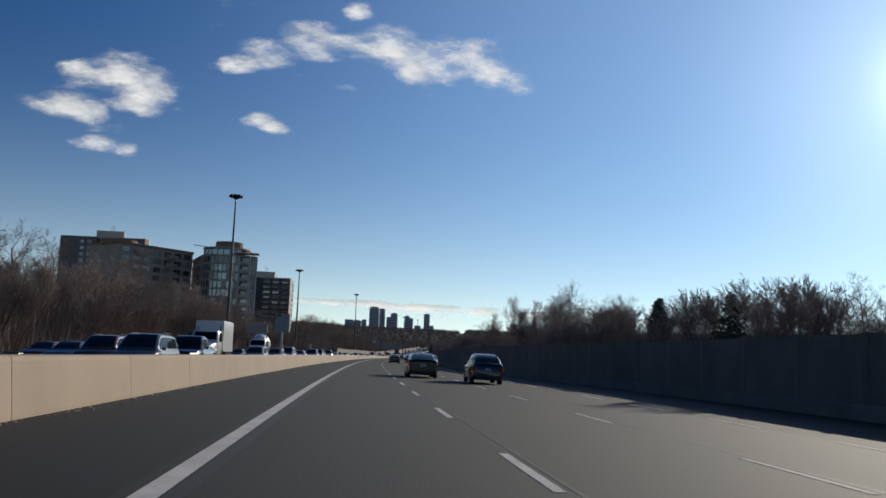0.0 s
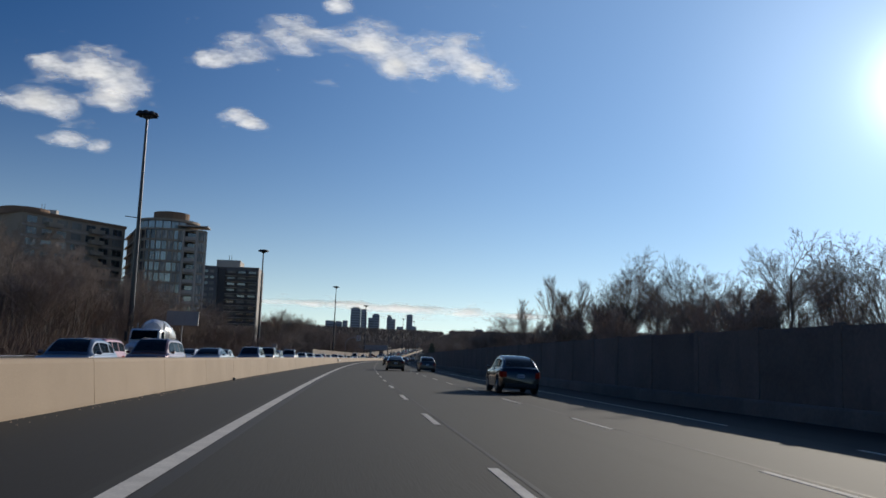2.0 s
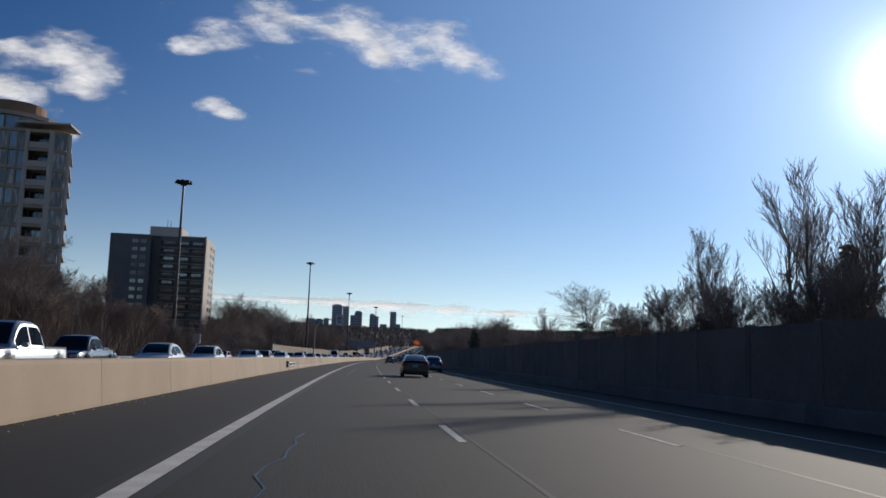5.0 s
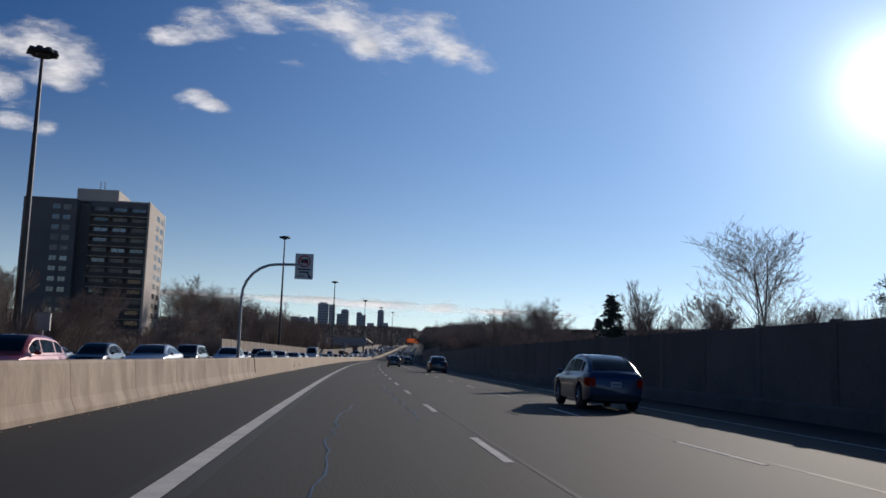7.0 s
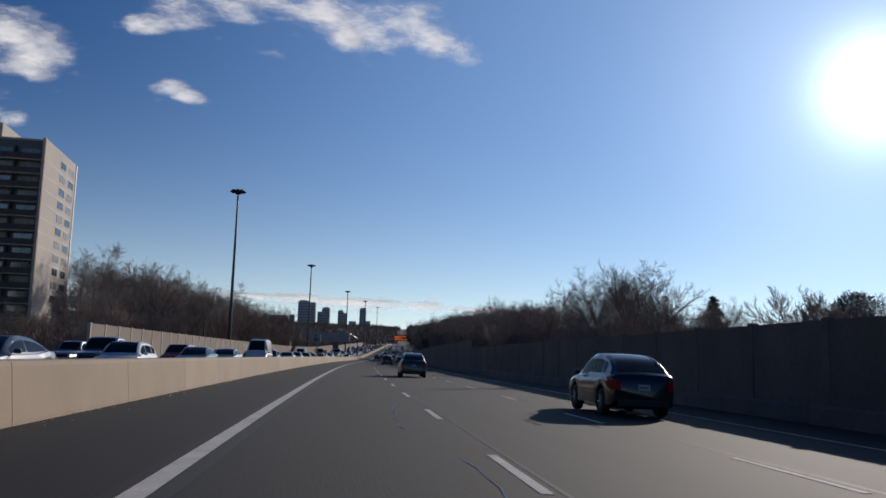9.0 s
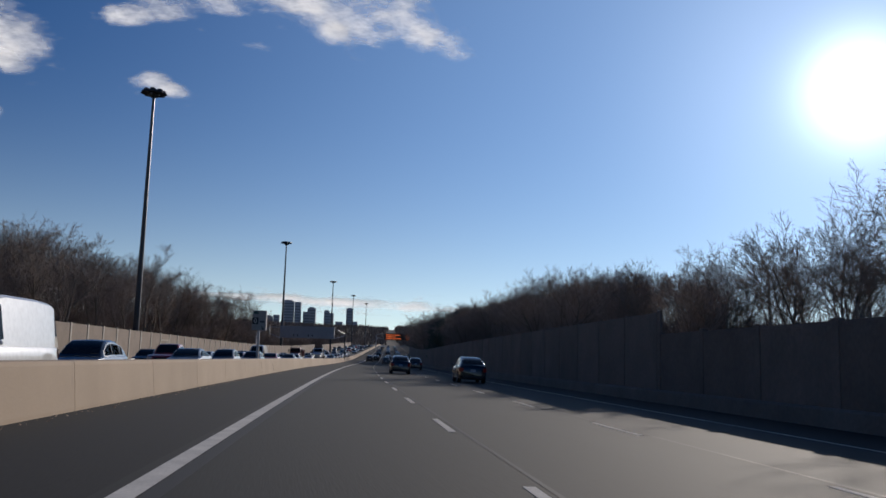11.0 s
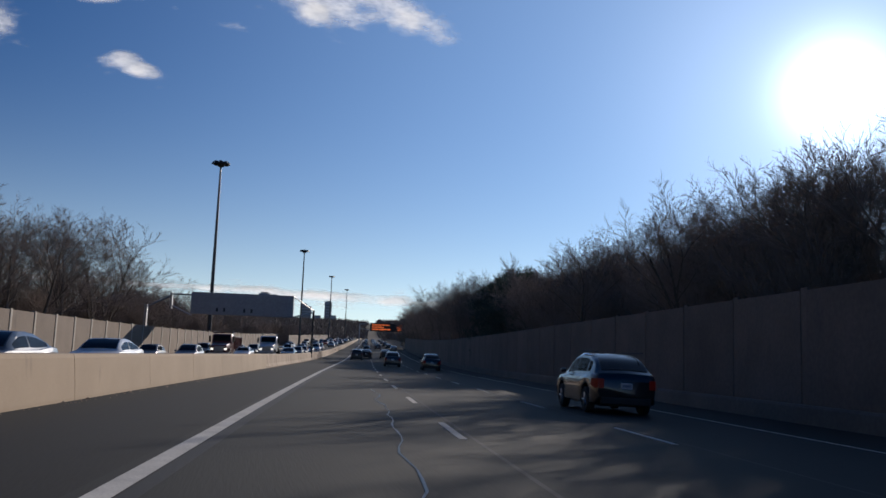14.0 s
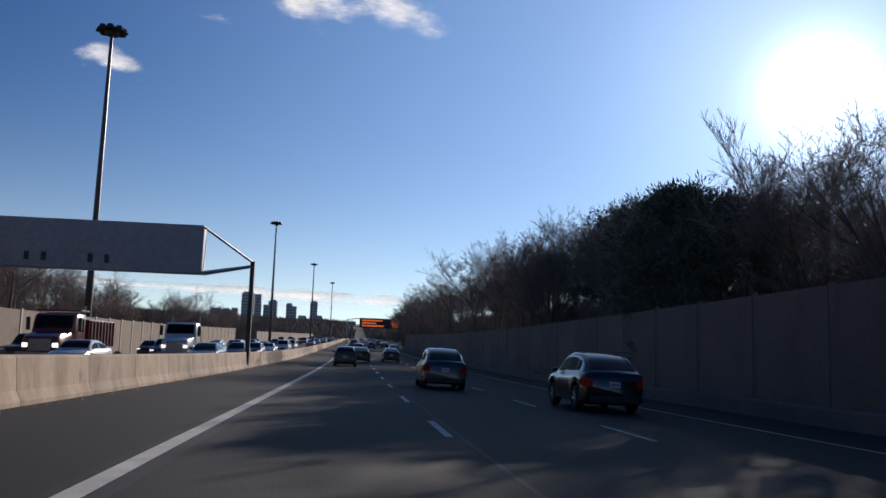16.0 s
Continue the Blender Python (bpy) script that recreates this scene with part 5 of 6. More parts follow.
SPEC = {
    # length, half width, height, belt line and roof line by y (front is +), wheel places, wheel radius
    "sedan": dict(L=4.85, w=0.92, top=[(-2.42, 0.92), (-2.30, 1.07), (-1.70, 1.10), (-0.8, 1.02), (1.0, 1.00), (1.7, 0.94), (2.25, 0.80), (2.42, 0.66)], roof=[(-2.02, 1.09), (-1.5, 1.27), (-0.9, 1.41), (-0.2, 1.465), (0.35, 1.435), (0.8, 1.26), (1.25, 0.99)], wheels=(-1.40, 1.42), r=0.335, zb=0.20),
    "suv": dict(L=4.40, w=0.90, top=[(-2.20, 0.90), (-2.12, 1.07), (-1.7, 1.10), (-1.0, 1.06), (1.1, 1.03), (1.7, 0.98), (2.08, 0.86), (2.20, 0.70)], roof=[(-2.12, 1.08), (-1.86, 1.25), (-1.55, 1.45), (-1.0, 1.58), (-0.2, 1.63), (0.3, 1.59), (0.75, 1.39), (1.25, 1.03)], wheels=(-1.28, 1.33), r=0.345, zb=0.24),
    "minivan": dict(L=5.05, w=0.98, top=[(-2.52, 0.95), (-2.46, 1.08), (-1.0, 1.06), (1.5, 1.05), (2.1, 0.96), (2.42, 0.82), (2.52, 0.66)], roof=[(-2.48, 1.08), (-2.32, 1.50), (-2.1, 1.68), (-1.2, 1.74), (0.4, 1.75), (0.8, 1.69), (1.2, 1.42), (1.72, 1.05)], wheels=(-1.50, 1.55), r=0.34, zb=0.22),
    "hatchback": dict(L=4.15, w=0.88, top=[(-2.07, 0.88), (-2.0, 1.02), (-0.8, 1.00), (0.95, 0.98), (1.5, 0.92), (1.95, 0.78), (2.07, 0.62)], roof=[(-2.02, 1.02), (-1.75, 1.30), (-1.4, 1.44), (-0.6, 1.51), (0.2, 1.50), (0.5, 1.40), (1.1, 0.98)], wheels=(-1.25, 1.28), r=0.315, zb=0.20),
    "pickup": dict(L=5.75, w=0.99, top=[(-2.87, 1.00), (-2.84, 1.16), (-0.9, 1.16), (1.2, 1.16), (2.3, 1.12), (2.75, 1.02), (2.87, 0.80)], roof=[(-1.00, 1.16), (-0.88, 1.70), (-0.6, 1.84), (0.3, 1.86), (0.65, 1.78), (1.3, 1.16)], wheels=(-1.80, 1.78), r=0.39, zb=0.34),
    "cargo_van": dict(L=5.9, w=1.02, top=[(-2.95, 1.10), (-2.93, 1.25), (0.0, 1.25), (1.9, 1.24), (2.5, 1.12), (2.85, 0.92), (2.95, 0.70)], roof=[(-2.93, 1.26), (-2.90, 2.20), (-2.75, 2.44), (-1.5, 2.50), (0.8, 2.48), (1.3, 2.36), (1.7, 1.95), (2.25, 1.22)], wheels=(-1.75, 1.90), r=0.36, zb=0.28),
}


def wheel_parts(t, x, y, r, width=0.22):
    sgn = 1 if x > 0 else -1
    prof = [(0.60, -0.5), (0.93, -0.5), (1.0, -0.36), (1.0, 0.36), (0.93, 0.5), (0.60, 0.5)]
    rings = [[(h * width, q * r * math.cos(a), q * r * math.sin(a)) for q, h in prof] for a in [2 * math.pi * k / 20 for k in range(20)]]
    bm = bmesh.new()
    R = [[bm.verts.new(p) for p in g] for g in rings]
    for k in range(20):
        for i in range(len(prof)):
            a, b = R[k], R[(k + 1) % 20]
            bm.faces.new((a[i], a[(i + 1) % len(prof)], b[(i + 1) % len(prof)], b[i]))
    w = smooth_obj(part("wheel", bm, M["rubber"], t, m=pose(x, y, r)))
    bm = bmesh.new()
    add_tube(bm, (-0.06, 0, 0), (0.05 * sgn, 0, 0), r * 0.615, r * 0.615, 20)
    for k in range(5):
        a = 2 * math.pi * k / 5
        add_tube(bm, (sgn * 0.075, 0, 0), (sgn * 0.085, 0.58 * r * math.cos(a), 0.58 * r * math.sin(a)), 0.045, 0.035, 5)
    part("rim", bm, M["alloy"], w)


def build_car(kind, colour, m=None, lights=False, label="", group=""):
    sp = SPEC[kind]
    L, w, top, roof, zb, r = sp["L"], sp["w"], sp["top"], sp["roof"], sp["zb"], sp["r"]
    t = thing(kind, m or Matrix(), label or f"{colour} {kind.replace('_', ' ')} on the asphalt lane", "car" if kind in ("sedan", "suv", "hatchback") else kind.replace("_", " "), group)
    # lower body
    ys = set([-L / 2, -L / 2 + 0.04, -L / 2 + 0.12, L / 2 - 0.25, L / 2 - 0.10, L / 2 - 0.03, L / 2] + [p[0] for p in top] + [-L / 2 + L * k / 14 for k in range(15)])
    R = r + 0.065
    for yw in sp["wheels"]:
        ys |= {yw + R * math.cos(math.pi * k / 8) for k in range(9)} | {yw - R - 0.01, yw + R + 0.01}
    ys = sorted(y for y in ys if -L / 2 <= y <= L / 2)

    def half(y):
        e = abs(y) / (L / 2)
        return w * (1 - 0.035 * e ** 2 - 0.11 * max(0, (e - 0.86) / 0.14) ** 2)

    rings = []
    for y in ys:
        h, zt = half(y), curve(top, y)
        e = max(0, (abs(y) / (L / 2) - 0.93) / 0.07)
        b = zb + 0.16 * e
        for yw in sp["wheels"]:
            if abs(y - yw) < R:
                b = max(b, r + math.sqrt(max(0, R * R - (y - yw) ** 2)))
        b = min(b, zt - 0.16)
        mid = b + (zt - b) * 0.55
        side = [(0.86 * h, b), (0.975 * h, b + 0.05), (1.0 * h, mid), (0.985 * h, zt - 0.13), (0.94 * h, zt - 0.035), (0.84 * h, zt)]
        rings.append([(x, y, z) for x, z in side] + [(0, y, zt + 0.025)] + [(-x, y, z) for x, z in side[::-1]])
    body = smooth_obj(part("body", loft(rings), PAINT[colour], t))
    # cabin
    y0, y1 = roof[0][0], roof[-1][0]
    H = max(z for _, z in roof)

    def cab(y):
        zt, zr = curve(top, y), soft_curve(roof, y)
        k = max(0.0, min(1.0, (zr - zt) / max(0.05, H - zt)))
        return zt - 0.02, max(zr, zt), 0.90 * half(y), (0.86 - 0.14 * k) * w, k

    cy = [y0 + (y1 - y0) * k / 26 for k in range(27)]
    rings = []
    for y in cy:
        zt, zr, hb, ht, k = cab(y)
        side = [(hb, zt), (ht, max(zt, zr - 0.07)), (ht - 0.09, zr)]
        rings.append([(x, y, z) for x, z in side] + [(0, y, zr + 0.02)] + [(-x, y, z) for x, z in side[::-1]])
    smooth_obj(part("cabin", loft(rings), PAINT[colour], t), 30)

    # side glass
    def side_glass(ya, yb, sgn, v0=0.14, v1=0.88):
        bm = bmesh.new()
        cols = []
        for k in range(7):
            y = ya + (yb - ya) * k / 6
            zt, zr, hb, ht, kk = cab(y)
            col = []
            for v in (v0, v1):
                zz = zt + (zr - 0.07 - zt) * v
                xx = hb + (ht - hb) * v + 0.008
                col.append(bm.verts.new((sgn * xx, y, max(zz, zt + 0.02))))
            cols.append(col)
        for a, b in zip(cols, cols[1:]):
            bm.faces.new((a[0], b[0], b[1], a[1]))
        bmesh.ops.solidify(bm, geom=bm.faces[:], thickness=0.004)
        part("side_window", bm, M["car_glass"], t)

    fy = [y for y in cy if cab(y)[4] > 0.35]
    ra, rb = min(fy), max(fy)
    if kind == "cargo_van":
        cuts = [(1.0, rb)]
    elif kind == "pickup":
        cuts = [(ra + 0.1, 0.05), (0.13, rb)]
    elif kind == "sedan":
        cuts = [(ra, -0.22), (-0.14, rb)]
    else:
        cuts = [(ra + (0.30 if kind == "suv" else 0.12), -1.15), (-1.05, -0.12), (-0.04, rb)]
    for sgn in (-1, 1):
        for a, b in cuts:
            side_glass(a, b, sgn)

    def slope_glass(name, ya, yb):
        rows = []
        for y in [q for q in cy if ya <= q <= yb]:
            zt, zr, hb, ht, kk = cab(y)
            sl = (soft_curve(roof, y + 0.05) - soft_curve(roof, y - 0.05)) / 0.10
            n = Vector((0, -sl, 1)).normalized() * 0.012
            x = ht - 0.12
            arc = [(x * q, y + n.y, zr + 0.02 * (1 - q * q) + n.z) for q in (-1, -0.5, 0, 0.5, 1)]
            rows.append(arc + [(p[0], p[1], p[2] - 0.035) for p in arc[::-1]])
        smooth_obj(part(name, loft(rows), M["car_glass"], t))

    front = [y for y in cy if y > 0 and 0.08 < cab(y)[4] < 0.93]
    slope_glass("windscreen", min(front), max(front))
    back = [y for y in cy if y < -0.3 and 0.10 < cab(y)[4] < 0.95]
    if back and kind != "cargo_van":
        slope_glass("rear_window", min(back), max(back))
    # lamps, bumpers, plate, mirrors
    zf, zr_ = curve(top, L / 2 - 0.12), curve(top, -L / 2 + 0.05)
    hf, hr = half(L / 2 - 0.15), half(-L / 2 + 0.1)
    for sgn in (-1, 1):
        part("head_lamp", box(*sorted((sgn * (hf - 0.02), sgn * (hf - 0.36))), L / 2 - 0.24, L / 2 - 0.02, zf - 0.20, zf - 0.05, 0.03), M["head_on"] if lights else M["head"], t)
        tall = 0.34 if kind in ("suv", "minivan", "cargo_van", "pickup") else 0.15
        hE = half(-L / 2)
        path = [((0.80 if tall > 0.3 else 0.72) * hE, -L / 2 - 0.010), (0.90 * hE, -L / 2 - 0.010), (hE + 0.004, -L / 2 + 0.004)] + [(half(-L / 2 + q) + 0.012, -L / 2 + q) for q in (0.04, 0.12, 0.22, 0.34)]
        bm = bmesh.new()
        zl = zr_ - 0.06 - tall * 0.75
        cols = [(bm.verts.new((sgn * x, y, zl + 0.05 * (i > 4))), bm.verts.new((sgn * x * (0.985 if i > 2 else 1), y, zr_ - 0.07 - 0.03 * (i > 5)))) for i, (x, y) in enumerate(path)]
        for a, b in zip(cols, cols[1:]):
            bm.faces.new((a[0], b[0], b[1], a[1]))
        bmesh.ops.solidify(bm, geom=bm.faces[:], thickness=0.006)
        smooth_obj(part("tail_lamp", bm, M["tail"], t))
        ym = max(front) - 0.28 if kind != "cargo_van" else max(front) - 0.35
        part("mirror", box(*sorted((sgn * w * 0.95, sgn * (w + 0.14))), ym - 0.06, ym + 0.06, curve(top, ym) + 0.0, curve(top, ym) + 0.12, 0.045), PAINT[colour], t)
    part("rear_bumper", box(-w * 0.76, w * 0.76, -L / 2 - 0.02, -L / 2 + 0.15, zb + 0.03, zb + 0.22, 0.03), M["trim"], t)
    part("front_bumper", box(-w * 0.78, w * 0.78, L / 2 - 0.15, L / 2 + 0.03, zb + 0.10, zb + 0.30, 0.04), M["trim"], t)
    part("grille", box(-w * 0.46, w * 0.46, L / 2 - 0.12, L / 2 + 0.012, zf - 0.30, zf - 0.10, 0.02), M["trim"], t)
    zp_ = zr_ - 0.24 if kind in ("sedan", "suv", "minivan", "hatchback") else zb + 0.42
    pl = part("number_plate", box(-0.155, 0.155, -L / 2 - 0.022, -L / 2 + 0.05, zp_ - 0.08, zp_ + 0.08, 0.005), M["plate"], t)
    part("text_bar", box(-0.12, 0.12, -L / 2 - 0.025, -L / 2 - 0.022, zp_ - 0.03, zp_ + 0.03), M["plate_text"], pl)
    part("underbody", box(-w * 0.7, w * 0.7, -L / 2 + 0.35, L / 2 - 0.35, zb - 0.03, zb + 0.25), M["trim"], t)
    if kind == "sedan":
        part("boot_trim", box(-w * 0.62, w * 0.62, -L / 2 + 0.02, -L / 2 + 0.10, zr_ + 0.10, zr_ + 0.125, 0.008), PAINT[colour], t)
        bm = loft([[(-0.03, -1.05, 1.44), (0.03, -1.05, 1.44), (0.03, -1.05, 1.46), (-0.03, -1.05, 1.46)], [(-0.012, -1.18, 1.40), (0.012, -1.18, 1.40), (0.01, -1.18, 1.47), (-0.01, -1.18, 1.47)]])
        part("antenna_fin", bm, M["trim"], t)
    if kind == "pickup":
        bm = bmesh.new()
        add_box(bm, -w * 0.86, w * 0.86, -L / 2 + 0.14, -1.08, 1.13, 1.19)
        part("bed_cover", bm, M["trim"], t)
    if kind in ("suv", "minivan"):
        for sgn in (-1, 1):
            part("roof_rail", tube((sgn * 0.62, -1.6, H + 0.035), (sgn * 0.62, 0.2, H + 0.045), 0.018, 0.018, 6), M["trim"], t)
    for yw in sp["wheels"]:
        for sgn in (-1, 1):
            wheel_parts(t, sgn * (w - 0.125), yw, r)
    return t


COLOUR_WORDS = {"black": "glossy black", "charcoal": "dark charcoal", "silver": "silver", "white": "white", "red": "bright red", "blue": "dark blue", "grey": "mid-grey", "maroon": "maroon"}
KIND_WORDS = {"sedan": "four-door sedan", "suv": "sport utility car", "minivan": "minivan", "hatchback": "small hatchback", "pickup": "crew-cab pickup truck", "cargo_van": "high-roof cargo van"}
PROTO = {}


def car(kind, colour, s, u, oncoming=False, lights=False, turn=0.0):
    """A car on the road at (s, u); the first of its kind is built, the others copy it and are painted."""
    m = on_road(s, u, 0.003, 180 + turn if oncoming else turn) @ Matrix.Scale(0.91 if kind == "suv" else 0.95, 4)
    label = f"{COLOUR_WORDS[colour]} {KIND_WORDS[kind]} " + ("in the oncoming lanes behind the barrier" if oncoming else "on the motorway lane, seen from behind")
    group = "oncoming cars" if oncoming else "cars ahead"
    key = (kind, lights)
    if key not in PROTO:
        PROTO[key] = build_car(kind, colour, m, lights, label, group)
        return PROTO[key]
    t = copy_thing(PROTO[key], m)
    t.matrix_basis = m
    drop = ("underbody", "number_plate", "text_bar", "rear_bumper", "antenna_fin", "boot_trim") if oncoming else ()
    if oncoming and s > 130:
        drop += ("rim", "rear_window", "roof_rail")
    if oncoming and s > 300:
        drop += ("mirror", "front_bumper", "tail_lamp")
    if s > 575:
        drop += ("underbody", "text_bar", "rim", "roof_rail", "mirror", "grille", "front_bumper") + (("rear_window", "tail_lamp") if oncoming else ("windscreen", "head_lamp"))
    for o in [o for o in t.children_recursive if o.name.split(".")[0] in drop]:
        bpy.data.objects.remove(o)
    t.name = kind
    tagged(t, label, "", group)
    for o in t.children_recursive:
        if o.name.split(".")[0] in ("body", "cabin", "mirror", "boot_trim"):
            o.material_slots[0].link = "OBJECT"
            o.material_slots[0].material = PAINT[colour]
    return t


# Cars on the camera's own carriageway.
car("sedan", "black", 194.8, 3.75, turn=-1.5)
# Mostly added copies of the same few cars, some recoloured, at successive points.
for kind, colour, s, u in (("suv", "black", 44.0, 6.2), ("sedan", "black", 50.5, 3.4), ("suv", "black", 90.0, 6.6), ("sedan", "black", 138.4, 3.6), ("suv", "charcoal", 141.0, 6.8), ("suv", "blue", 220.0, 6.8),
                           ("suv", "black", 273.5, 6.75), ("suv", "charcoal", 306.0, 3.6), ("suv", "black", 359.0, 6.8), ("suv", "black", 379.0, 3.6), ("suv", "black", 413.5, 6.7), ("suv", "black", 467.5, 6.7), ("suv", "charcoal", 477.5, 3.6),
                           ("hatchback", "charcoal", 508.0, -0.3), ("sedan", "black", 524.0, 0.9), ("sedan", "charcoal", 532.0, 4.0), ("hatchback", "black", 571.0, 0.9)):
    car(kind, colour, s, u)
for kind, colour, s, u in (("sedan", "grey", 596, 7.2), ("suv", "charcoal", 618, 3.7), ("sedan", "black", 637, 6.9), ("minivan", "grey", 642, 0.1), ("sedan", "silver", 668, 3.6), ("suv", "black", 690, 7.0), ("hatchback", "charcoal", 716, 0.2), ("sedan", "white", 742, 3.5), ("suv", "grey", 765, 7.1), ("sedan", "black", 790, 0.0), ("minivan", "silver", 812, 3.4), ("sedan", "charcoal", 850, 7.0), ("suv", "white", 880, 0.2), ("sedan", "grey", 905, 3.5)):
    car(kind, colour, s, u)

# Oncoming traffic, dense in four lanes.
def truck_cab(t, colour, w=1.22):
    """A conventional cab with a bonnet, front at y = 0, looking along +y."""
    pm = PAINT[colour]
    rings = []
    for y, z0, z1, h in ((-3.6, 0.75, 2.75, 1.12), (-3.5, 0.75, 2.85, 1.16), (-2.4, 0.75, 2.85, 1.16), (-2.2, 0.75, 2.75, 1.14), (-1.85, 0.75, 2.0, 1.12), (-1.75, 0.75, 1.85, 1.05), (-0.4, 0.62, 1.68, 0.95), (-0.08, 0.62, 1.55, 0.90), (0.0, 0.68, 1.40, 0.86)):
        rings.append([(h * 0.94, y, z0), (h, y, z0 + 0.1), (h, y, z1 - 0.25), (h * 0.93, y, z1 - 0.05), (h * 0.8, y, z1), (-h * 0.8, y, z1), (-h * 0.93, y, z1 - 0.05), (-h, y, z1 - 0.25), (-h, y, z0 + 0.1), (-h * 0.94, y, z0)])
    smooth_obj(part("cab", loft(rings), pm, t), 35)
    bm = bmesh.new()
    vs = [bm.verts.new(p) for p in ((-0.98, -1.83, 2.02), (0.98, -1.83, 2.02), (0.92, -2.17, 2.70), (-0.92, -2.17, 2.70))]
    bm.faces.new(vs)
    bmesh.ops.solidify(bm, geom=bm.faces[:], thickness=0.02)
    bmesh.ops.translate(bm, verts=bm.verts, vec=(0, 0.03, 0.01))
    part("windscreen", bm, M["car_glass"], t)
    for sgn in (-1, 1):
        part("side_window", box(*sorted((sgn * 1.155, sgn * 1.172)), -3.2, -2.3, 1.85, 2.55, 0.005), M["car_glass"], t)
        part("head_lamp", box(*sorted((sgn * 0.60, sgn * 0.90)), -0.10, 0.02, 0.98, 1.22, 0.03), M["head_on"], t)
        part("mirror", box(*sorted((sgn * 1.25, sgn * 1.45)), -2.0, -1.88, 1.9, 2.6, 0.03), M["trim"], t)
        part("exhaust_stack", tube((sgn * 1.0, -3.75, 1.0), (sgn * 1.0, -3.75, 3.3), 0.07), M["alloy"], t)
        part("fender", box(*sorted((sgn * 0.75, sgn * 1.2)), -1.75, -0.55, 1.02, 1.18, 0.05), pm, t)
    part("grille", box(-0.55, 0.55, -0.06, 0.03, 0.80, 1.42, 0.02), M["alloy"], t)
    part("bumper", box(-1.2, 1.2, -0.12, 0.12, 0.45, 0.75, 0.04), M["alloy"], t)
    part("frame_rail", box(-0.45, 0.45, -8.6, -0.2, 0.62, 0.86), M["trim"], t)
    for y in (-1.15, -6.2, -7.45):
        for sgn in (-1, 1):
            wheel_parts(t, sgn * 1.03, y, 0.50, 0.32 if y < -2 else 0.26)


def truck(kind, label, colour, s, u):
    t = thing(kind, on_road(s, u, 0.003, 180), label, "truck")
    truck_cab(t, colour)
    return t


# Cement mixer
t = truck("cement_mixer", "white cement mixer truck with a pale revolving drum", "white", 119.0, -15.7)
prof = [(-8.7, 0.55), (-8.3, 0.80), (-7.2, 1.15), (-5.8, 1.25), (-4.8, 1.12), (-4.1, 0.75), (-3.95, 0.30)]
rings = [[(q * math.cos(a), y, 2.35 - 0.13 * (y + 6.3) * -1.0 + q * math.sin(a)) for a in [2 * math.pi * k / 24 for k in range(24)]] for y, q in prof]
smooth_obj(part("drum", loft(rings), PAINT["white"], t, "pale mixing drum"))
for y, q in ((-7.2, 1.17), (-5.0, 1.16)):
    part("drum_band", loft([[(q * math.cos(a), yy, 2.35 + 0.13 * (yy + 6.3) + q * math.sin(a)) for a in [2 * math.pi * k / 24 for k in range(24)]] for yy in (y, y + 0.12)]), M["steel"], t)
bm = bmesh.new()
add_box(bm, -0.7, 0.7, -9.0, -8.75, 0.7, 2.0, 0.03)
add_tube(bm, (0, -8.9, 2.1), (0.25, -9.5, 1.0), 0.25, 0.18, 10)
add_box(bm, -0.5, 0.5, -9.1, -8.8, 2.6, 3.1, 0.03)
part("chute", bm, M["steel"], t)
# Box truck
t = truck("box_truck", "white box truck with a tall plain cargo box", "white", 74.0, -13.9)
part("cargo_box", box(-1.25, 1.25, -9.0, -3.85, 1.0, 3.75, 0.04), PAINT["white"], t, "white cargo box")
part("box_trim", box(-1.27, 1.27, -3.90, -3.82, 0.98, 1.15), M["alloy"], t)
# Dump truck
t = truck("dump_truck", "red dump truck with a ribbed steel box", "maroon", 491.0, -15.8)
part("dump_box", box(-1.25, 1.25, -8.9, -3.9, 1.05, 2.55, 0.03), PAINT["maroon"], t, "ribbed red dump box")
for k in range(8):
    for sgn in (-1, 1):
        part("rib", box(*sorted((sgn * 1.25, sgn * 1.33)), -8.7 + 0.64 * k, -8.58 + 0.64 * k, 1.1, 2.5), PAINT["maroon"], t)
part("cab_guard", box(-1.2, 1.2, -4.0, -2.6, 2.95, 3.05, 0.02), PAINT["maroon"], t)
# Flatbed
t = truck("flatbed_truck", "white flatbed truck with an empty deck", "white", 507.0, -12.3)
part("deck", box(-1.25, 1.25, -9.6, -3.95, 1.05, 1.22, 0.02), M["trim"], t)
part("headboard", box(-1.2, 1.2, -4.0, -3.9, 1.2, 2.3, 0.02), M["alloy"], t)
car("cargo_van", "white", 413.5, -12.2, True, True)
car("suv", "grey", 457.0, -12.2, True, True)
car("pickup", "black", 44.5, -8.7, True, True)
car("pickup", "white", 50.0, -12.2, True)
car("suv", "charcoal", 70.0, -8.7, True)
car("hatchback", "red", 218.4, -8.7, True)
car("pickup", "white", 167.0, -12.2, True)
car("pickup", "charcoal", 139.5, -8.7, True)
car("cargo_van", "white", 330.0, -8.7, True)
TAKEN = [(44.5, 0), (70, 0), (50, 1), (74, 1), (82, 1), (74, 2), (82, 2), (66, 2), (119, 2), (127, 2), (111, 2), (491, 2), (483, 2), (499, 2), (507, 1), (515, 1), (499, 1), (457, 1), (474, 1), (456, 0), (470, 0), (444, 0), (485, 0), (413.5, 1), (218.4, 0), (167, 1), (139.5, 0), (330, 0)]
cr = random.Random(29)
KINDS = ("sedan", "suv", "suv", "hatchback", "minivan", "pickup", "sedan")
COLS = ("black", "charcoal", "silver", "black", "white", "grey", "charcoal", "grey", "maroon", "black", "white", "red", "charcoal", "blue")
